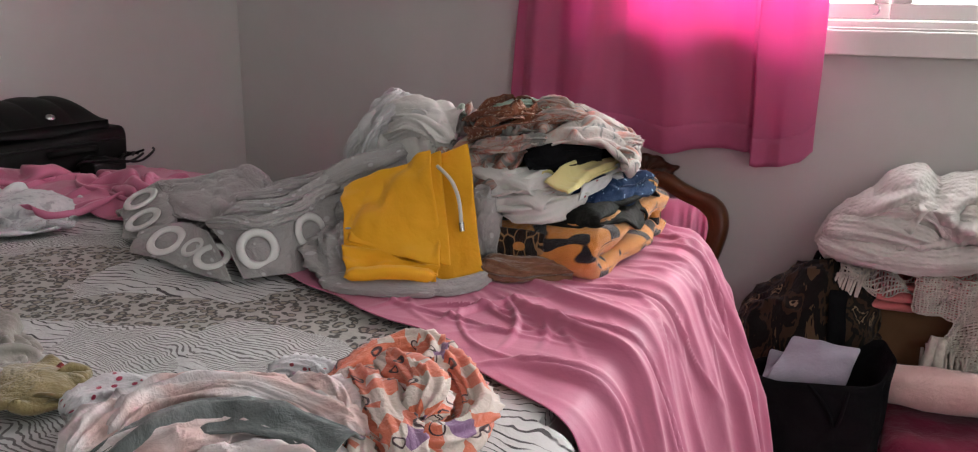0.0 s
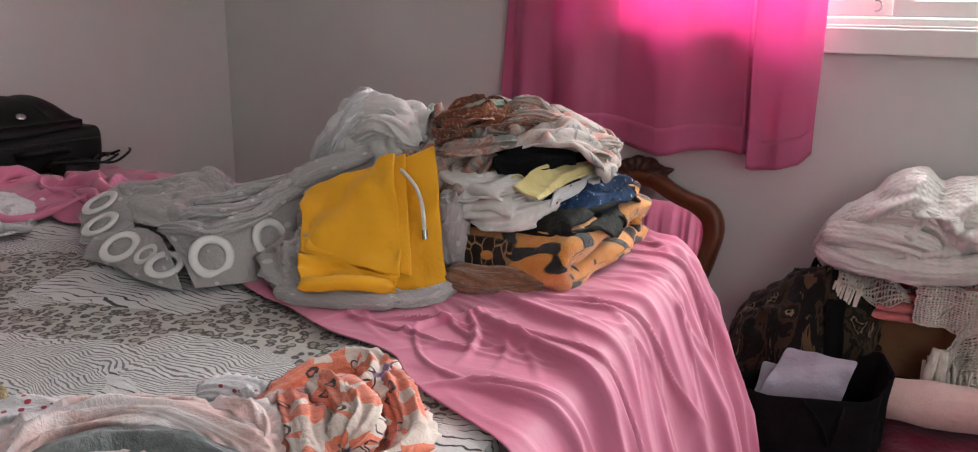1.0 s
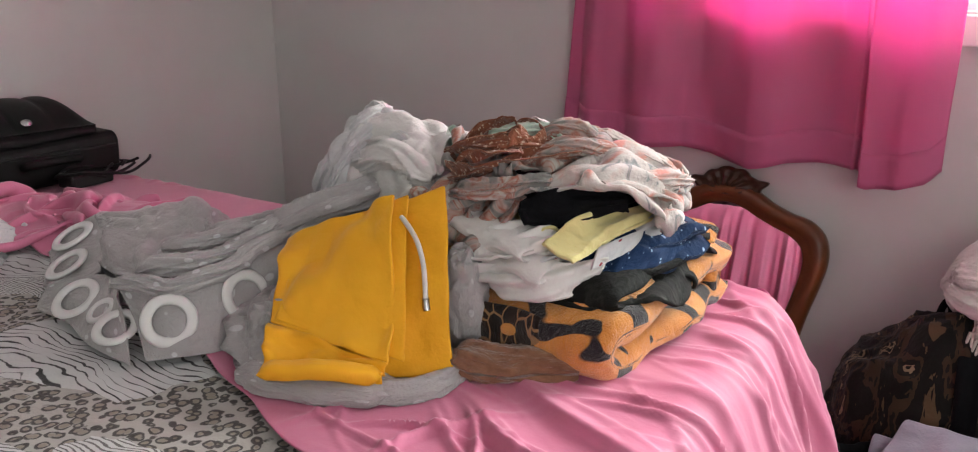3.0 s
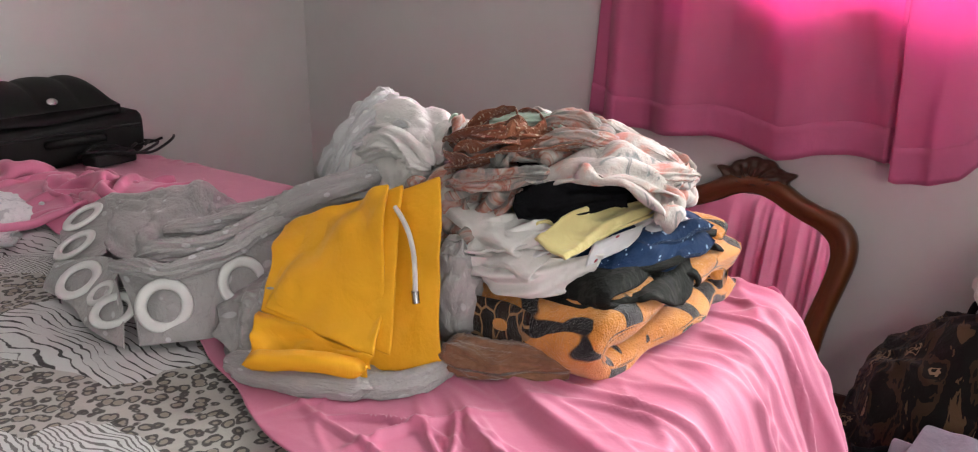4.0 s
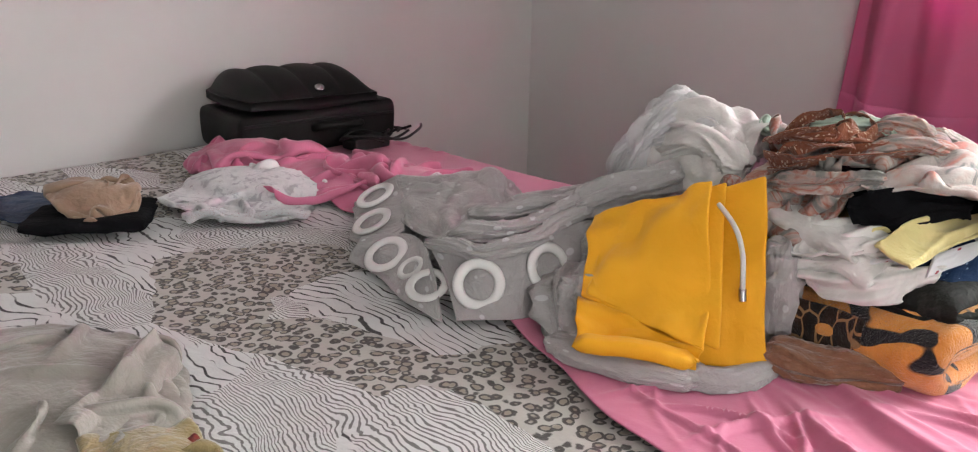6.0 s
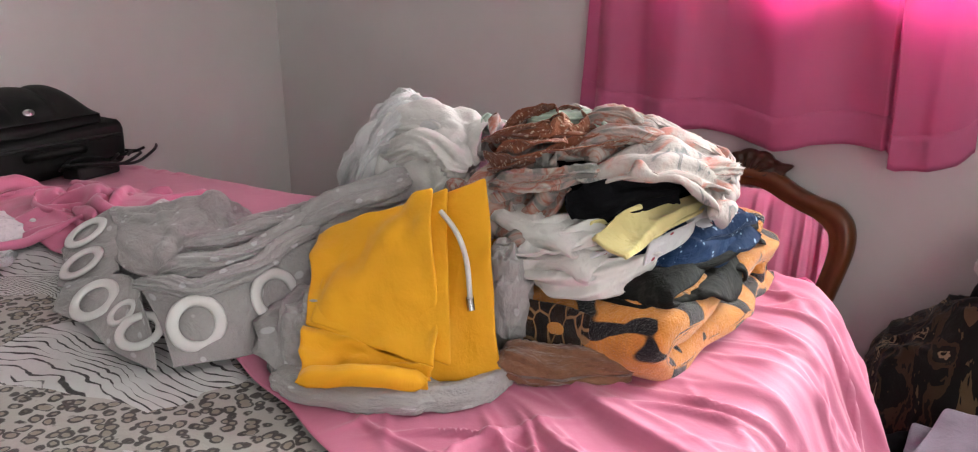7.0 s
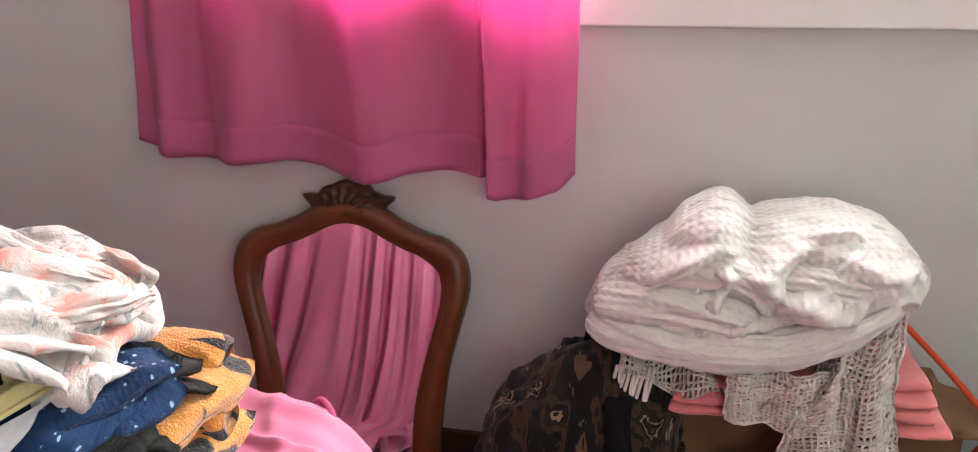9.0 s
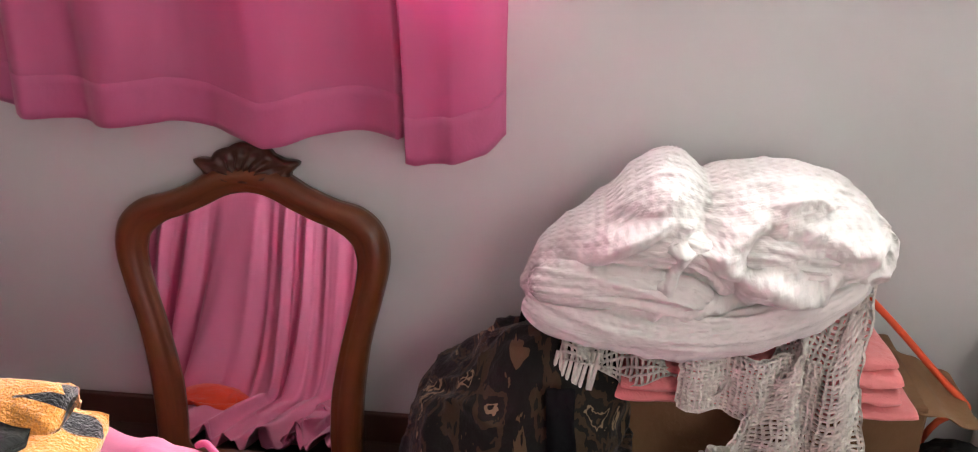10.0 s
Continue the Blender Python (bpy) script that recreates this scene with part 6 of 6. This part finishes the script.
for i, (x0, x1, y0, y1, z0) in enumerate(((0.50, 0.96, 2.80, 3.05, 0.325), (0.52, 0.94, 2.795, 3.05, 0.350), (0.555, 0.93, 2.80, 3.05, 0.375), (0.60, 0.92, 2.81, 3.05, 0.400))):
    ob = thick_fold("layer", u_turn(y1 - y0 - 0.02, 0.011), x1 - x0, 0.012, CORAL_PINK, ((x0 + x1) / 2, (y0 + y1) / 2 - 0.01, z0 - 0.006), 0, seed=181 + i, lump=0.007)
    rooted(ob, pinkfold)

def white_blanket():
    """A thick blanket thrown in a heap: two humps, a tucked under-side and deep slanting folds."""
    n, m = 150, 170
    t, f = np.meshgrid(np.linspace(0, 1, n), np.linspace(-np.pi, np.pi, m, endpoint=False), indexing="ij")
    x = 0.343 + 0.58 * (0.5 - 0.5 * np.cos(np.pi * t)) ** 0.95
    top = np.interp(x, [0.343, 0.37, 0.42, 0.47, 0.51, 0.55, 0.585, 0.615, 0.65, 0.70, 0.745, 0.80, 0.85, 0.90, 0.923], [0.47, 0.525, 0.565, 0.60, 0.645, 0.688, 0.684, 0.660, 0.656, 0.668, 0.675, 0.668, 0.642, 0.595, 0.555])
    low = np.interp(x, [0.343, 0.38, 0.45, 0.62, 0.75, 0.85, 0.923], [0.455, 0.425, 0.412, 0.416, 0.442, 0.495, 0.555])
    top, low = (np.stack([np.convolve(np.pad(c, 6, mode="edge"), np.ones(13) / 13, "valid") for c in k.T], 1) for k in (top, low))
    deep = np.interp(x, [0.343, 0.37, 0.45, 0.65, 0.85, 0.9, 0.923], [0.005, 0.075, 0.13, 0.16, 0.13, 0.08, 0.005])
    mid, half = (top + low) / 2, (top - low) / 2
    c, s = np.cos(f), np.sin(f)
    y = 2.92 - deep * np.sign(c) * np.abs(c) ** 0.8
    z = mid + half * np.sign(s) * np.abs(s) ** 0.75
    y0, z0 = y.copy(), z.copy()
    d = np.zeros_like(x)
    # valleys and rolls on the face: centre, direction, length, width, depth
    for fx, fz, turn, lng, wd, hh in ((0.62, 0.635, 75, 0.05, 0.020, -0.022), (0.50, 0.585, 42, 0.12, 0.016, 0.022), (0.47, 0.55, 30, 0.10, 0.013, -0.022), (0.66, 0.53, -25, 0.10, 0.016, -0.020),
                                      (0.70, 0.56, -20, 0.10, 0.018, 0.016), (0.42, 0.49, 20, 0.07, 0.014, -0.024), (0.56, 0.50, 12, 0.12, 0.016, 0.014), (0.62, 0.455, -8, 0.16, 0.014, -0.014),
                                      (0.79, 0.53, 35, 0.10, 0.017, -0.018), (0.83, 0.57, 40, 0.08, 0.016, 0.012), (0.58, 0.565, 70, 0.05, 0.012, 0.018), (0.69, 0.60, 60, 0.05, 0.013, -0.016), (0.385, 0.47, 75, 0.05, 0.012, 0.014)):
        a, b = math.cos(radians(turn)), math.sin(radians(turn))
        p, q = (x - fx) * a + (z - fz) * b, -(x - fx) * b + (z - fz) * a
        d += 2.1 * hh * np.exp(-(p / lng) ** 2 - (q / wd) ** 2)
    rnd = random.Random(5)
    for _ in range(54):
        fx, fz, turn, lng, wd, hh = rnd.uniform(0.38, 0.88), rnd.uniform(0.42, 0.64), rnd.gauss(14, 30), rnd.uniform(0.05, 0.13), rnd.uniform(0.006, 0.012), rnd.choice((-1, 1)) * rnd.uniform(0.005, 0.012)
        a, b = math.cos(radians(turn)), math.sin(radians(turn))
        p, q = (x - fx) * a + (z - fz) * b, -(x - fx) * b + (z - fz) * a
        d += hh * np.exp(-(p / lng) ** 2 - (q / wd) ** 2)
    d += 0.020 * ((1 - np.abs(fuzz(x * 13 + z * 9, z * 16, y * 12, 401))) ** 2 - 0.4) + 0.012 * ((1 - np.abs(fuzz(x * 22 - z * 20, z * 26, y * 20, 403))) ** 3 - 0.3) + 0.004 * fuzz(x * 40, y * 40, z * 40, 402)
    front = np.clip(0.6 + c, 0.2, 1)
    y = y - d * front * np.clip(deep / 0.06, 0, 1)
    z = z + 0.5 * d * s
    z = np.maximum(z, 0.407)
    run = np.cumsum(np.hypot(np.diff(y0, axis=1, prepend=y0[:, :1]), np.diff(z0, axis=1, prepend=z0[:, :1])), axis=1)
    run = run - run[:, m // 2][:, None]
    uv = np.stack([x * 1.2, run], -1).reshape(-1, 2)
    faces = grid_faces(n, m, wrap=True) + [tuple(range(m))[::-1], tuple((n - 1) * m + i for i in range(m))]
    return mesh_of("white_blanket", np.stack([x, y, z], -1).reshape(-1, 3), faces, WAFFLE, None, "", uv)


ob = white_blanket()
tagged(ob, "off-white waffle blanket heaped on pink bedding", "blanket")
for i, (pts, r) in enumerate(((((0.378, 2.83, 0.482), (0.44, 2.79, 0.464), (0.53, 2.768, 0.458), (0.64, 2.762, 0.466), (0.75, 2.778, 0.496), (0.85, 2.82, 0.545)), 0.040),
                              (((0.365, 2.83, 0.500), (0.42, 2.80, 0.528), (0.49, 2.785, 0.540), (0.56, 2.780, 0.535), (0.63, 2.785, 0.520)), 0.036),
                              (((0.47, 2.83, 0.575), (0.53, 2.80, 0.592), (0.59, 2.790, 0.588), (0.63, 2.795, 0.565), (0.66, 2.80, 0.535)), 0.032),
                              (((0.655, 2.80, 0.575), (0.71, 2.795, 0.580), (0.78, 2.80, 0.572), (0.85, 2.83, 0.560)), 0.034))):
    roll("heavy_fold", pts, r, WAFFLE, ob, "", 481 + i, 0.24, 0.409, 0.85, 0.2)

# crochet shawl with open mesh and fringe
shawl = thing("crochet_shawl", (0.75, 2.8, 0.42), "ecru crochet shawl with fringe under the blanket", "shawl")


def net(name, rows, cols, at, yarn, holes=True):
    """Crochet: a mesh of yarn that hangs along a surface."""
    u, v = np.meshgrid(np.linspace(0, 1, rows), np.linspace(0, 1, cols), indexing="ij")
    p = at(u, v)
    for k in range(3):
        p[..., k] += 0.0025 * fuzz(u * rows * 0.9, v * cols * 0.9, k * 5.5, 205 + k)
    ob = mesh_of(name, p.reshape(-1, 3), grid_faces(rows, cols), KNIT, None)
    m = ob.modifiers.new("yarn", "WIREFRAME")
    m.thickness, m.use_replace, m.use_even_offset = yarn, True, False
    return rooted(ob, shawl)


def fall(u, v):
    x = 0.885 - 0.015 * v - 0.24 * u * (0.45 + 0.55 * v) - 0.015 * np.sin(v * 5) + 0.006 * fuzz(u * 9, v * 9, 0, 201)
    y = 2.86 - 0.09 * np.sin(np.clip(v * 2.2, 0, 1) * np.pi / 2) + 0.016 * np.sin(u * 15 + v * 2) + 0.008 * fuzz(u * 7, v * 7, 0, 202)
    z = 0.570 - 0.39 * v - 0.10 * u * (1 - v) + 0.012 * np.sin(u * 11 + 1)
    return np.stack([x, y, z], -1)


net("falling_end", 25, 44, fall, 0.0080)


def ruffle(u, v):
    x = 0.42 + 0.34 * u
    y = 2.80 + 0.05 * v - 0.02 * np.sin(u * 19)
    z = 0.385 + 0.055 * v + 0.02 * np.sin(u * 17 + v * 3) - 0.03 * np.sin(u * np.pi)
    return np.stack([x, y, z], -1)


net("gathered_edge", 44, 9, ruffle, 0.0075)


def fold_back(u, v):
    x = 0.60 + 0.20 * u
    y = 2.775 - 0.012 * np.sin(u * 14) + 0.01 * v
    z = 0.43 - 0.13 * v * (0.4 + 0.6 * u) + 0.05 * (u - 1) * v
    return np.stack([x, y, z], -1)


net("folded_edge", 26, 18, fold_back, 0.0075)
for i in range(26):
    s = i / 25
    x0, z0 = 0.635 + 0.235 * s, 0.20 + 0.04 * (1 - s) + 0.012 * math.sin(i * 1.9)
    y0 = 2.768 + 0.01 * math.sin(i)
    pts = [(x0, y0, z0), (x0 + 0.008 * math.sin(i * 2.1), y0 - 0.012, z0 - 0.05), (x0 + 0.016 * math.sin(i * 1.3), y0 - 0.01, z0 - 0.11), (x0 + 0.02 * math.sin(i * 1.7), y0 - 0.012, z0 - 0.16 - 0.02 * math.sin(i * 3.3))]
    rooted(tube("tassel", pts, 0.0042, KNIT, None), shawl)
for i in range(9):
    x0 = 0.415 + 0.008 * i
    pts = [(x0, 2.805, 0.40), (x0 - 0.006, 2.79, 0.375), (x0 - 0.012 + 0.004 * math.sin(i * 2.0), 2.785, 0.345)]
    rooted(tube("tassel", pts, 0.0035, KNIT, None), shawl)
skein = rooted(tube("knotted_tassel", [(0.66, 2.745, 0.28), (0.645, 2.735, 0.22), (0.64, 2.73, 0.14), (0.655, 2.73, 0.11), (0.675, 2.73, 0.14), (0.672, 2.735, 0.22), (0.67, 2.745, 0.28)], 0.013, KNIT, None, "thick knotted yarn loop"), shawl)

ob = thick_fold("fleece_roll", spiral(2.0, 0.012, 0.058), 0.50, 0.022, BLUSH, (0.80, 2.66, 0.185), 4, seed=211, lump=0.006)
tagged(ob, "rolled blush pink fleece blanket on folded clothes", "blanket")
ob = thick_fold("magenta_quilt", u_turn(0.22, 0.05), 0.5, 0.056, MAGENTA, (0.80, 2.66, 0.020), 3, seed=213, lump=0.01)
tagged(ob, "folded dark magenta quilt on the floor", "quilt")


def on_floor(x, y):
    return np.full_like(x, FLOOR + 0.006) + dome(x, y, 0.78, 2.42, 0.26, 0.14, 0.10, 0.6)


ob = crumple("printed_clothes", (0.78, 2.42), (0.7, 0.42), 5, MIXED, on_floor, (0.7, 0.65), (54, 40), (0.78, 2.42, 0.26, 0.15), 215, 0.002, lift=0.05, gravity=0.0008)
tagged(ob, "heap of multicoloured printed cloth on the floor", "clothing")

tote = thing("black_tote_bag", (0.39, 2.5, FLOOR), "open black non-woven tote bag with papers", "bag")


def tote_wall():
    """A slack open bag, four sides and a bottom."""
    nz, na = 14, 72
    t, a = np.meshgrid(np.linspace(0, 1, nz), np.linspace(0, 2 * np.pi, na, endpoint=False), indexing="ij")
    c, s = np.cos(a), np.sin(a)
    x = np.sign(c) * np.abs(c) ** 0.35 * (0.145 + 0.012 * t)
    y = np.sign(s) * np.abs(s) ** 0.35 * (0.075 + 0.01 * t)
    bulge = 0.01 * fuzz(a * 1.6 + 3, t * 3, 0, 221) + 0.006 * fuzz(np.cos(a) * 5, np.sin(a) * 5, t * 6, 222)
    z = 0.002 + t * (0.285 + 0.02 * np.sin(a * 2 + 0.8) + 0.03 * c)
    p = np.stack([x * (1 + bulge * 6), y * (1 + bulge * 8), z], -1).reshape(-1, 3)
    return mesh_of("sides", p, grid_faces(nz, na, wrap=True) + [tuple(range(na))[::-1]], BAGCLOTH, tote, "", thick=0.002)


tote.rotation_euler = (0, 0, radians(14))
tote_wall()
tube("handle", [(-0.03, -0.088, 0.27), (0.02, -0.095, 0.22), (0.035, -0.094, 0.16), (0.05, -0.094, 0.19), (0.06, -0.088, 0.26)], 0.004, BAGCLOTH, tote, "thin carrying handle")
sheets = thing("papers", (0.38, 2.5, 0.1), "loose lilac grey papers in the bag", "paper")
rooted(patch("sheet", [(0.27, 2.46, 0.175), (0.46, 2.50, 0.20), (0.49, 2.56, 0.295), (0.33, 2.57, 0.29)], PAPER, None, "", (14, 10), 0.012, 225, 0.0015), sheets)
rooted(patch("sheet", [(0.265, 2.48, 0.15), (0.40, 2.47, 0.16), (0.41, 2.55, 0.26), (0.28, 2.56, 0.25)], PAPER, None, "", (14, 10), 0.012, 226, 0.0015), sheets)

cord = thing("orange_cord", (1.0, 2.98, FLOOR), "bright orange cord behind the box", "cord")
rooted(tube("cord", [(0.90, 2.99, 0.45), (0.97, 2.98, 0.385), (1.05, 2.96, 0.30), (1.095, 2.94, 0.262), (1.10, 2.94, 0.25), (1.04, 2.96, 0.2), (1.03, 3.0, FLOOR + 0.01)], 0.006, ORANGE_CORD, None), cord)
side = thing("carton", (1.28, 2.97, FLOOR), "tall cream cardboard carton by the wall", "box")
rooted(block("body", (1.18, 2.86, FLOOR), (1.42, 3.07, 0.315), CARTON, None, "", 0.004), side)
rooted(block("lid", (1.175, 2.855, 0.315), (1.425, 3.075, 0.33), CARTON, None, "", 0.003), side)
rooted(block("printed_bar", (1.27, 2.8535, 0.24), (1.30, 2.8555, 0.245), SKIRT, None), side)
sack = blob("dark_bag", (1.07, 2.85, 0.09), (0.10, 0.12, 0.13), DARKCAMO, None, "", 231, 0.12, 2.2, flat=FLOOR + 0.002)
tagged(sack, "dark green bag squeezed beside the box", "bag")


def red_floor(x, y):
    return np.full_like(x, FLOOR + 0.006) + dome(x, y, -0.50, 2.46, 0.10, 0.08, 0.05, 0.6)


ob = crumple("red_cloth", (-0.50, 2.46), (0.26, 0.22), 20, RED_CLOTH, red_floor, (0.7, 0.7), (30, 26), (-0.50, 2.46, 0.11, 0.09), 233, 0.002)
tagged(ob, "red orange cloth lying on the floor", "clothing")
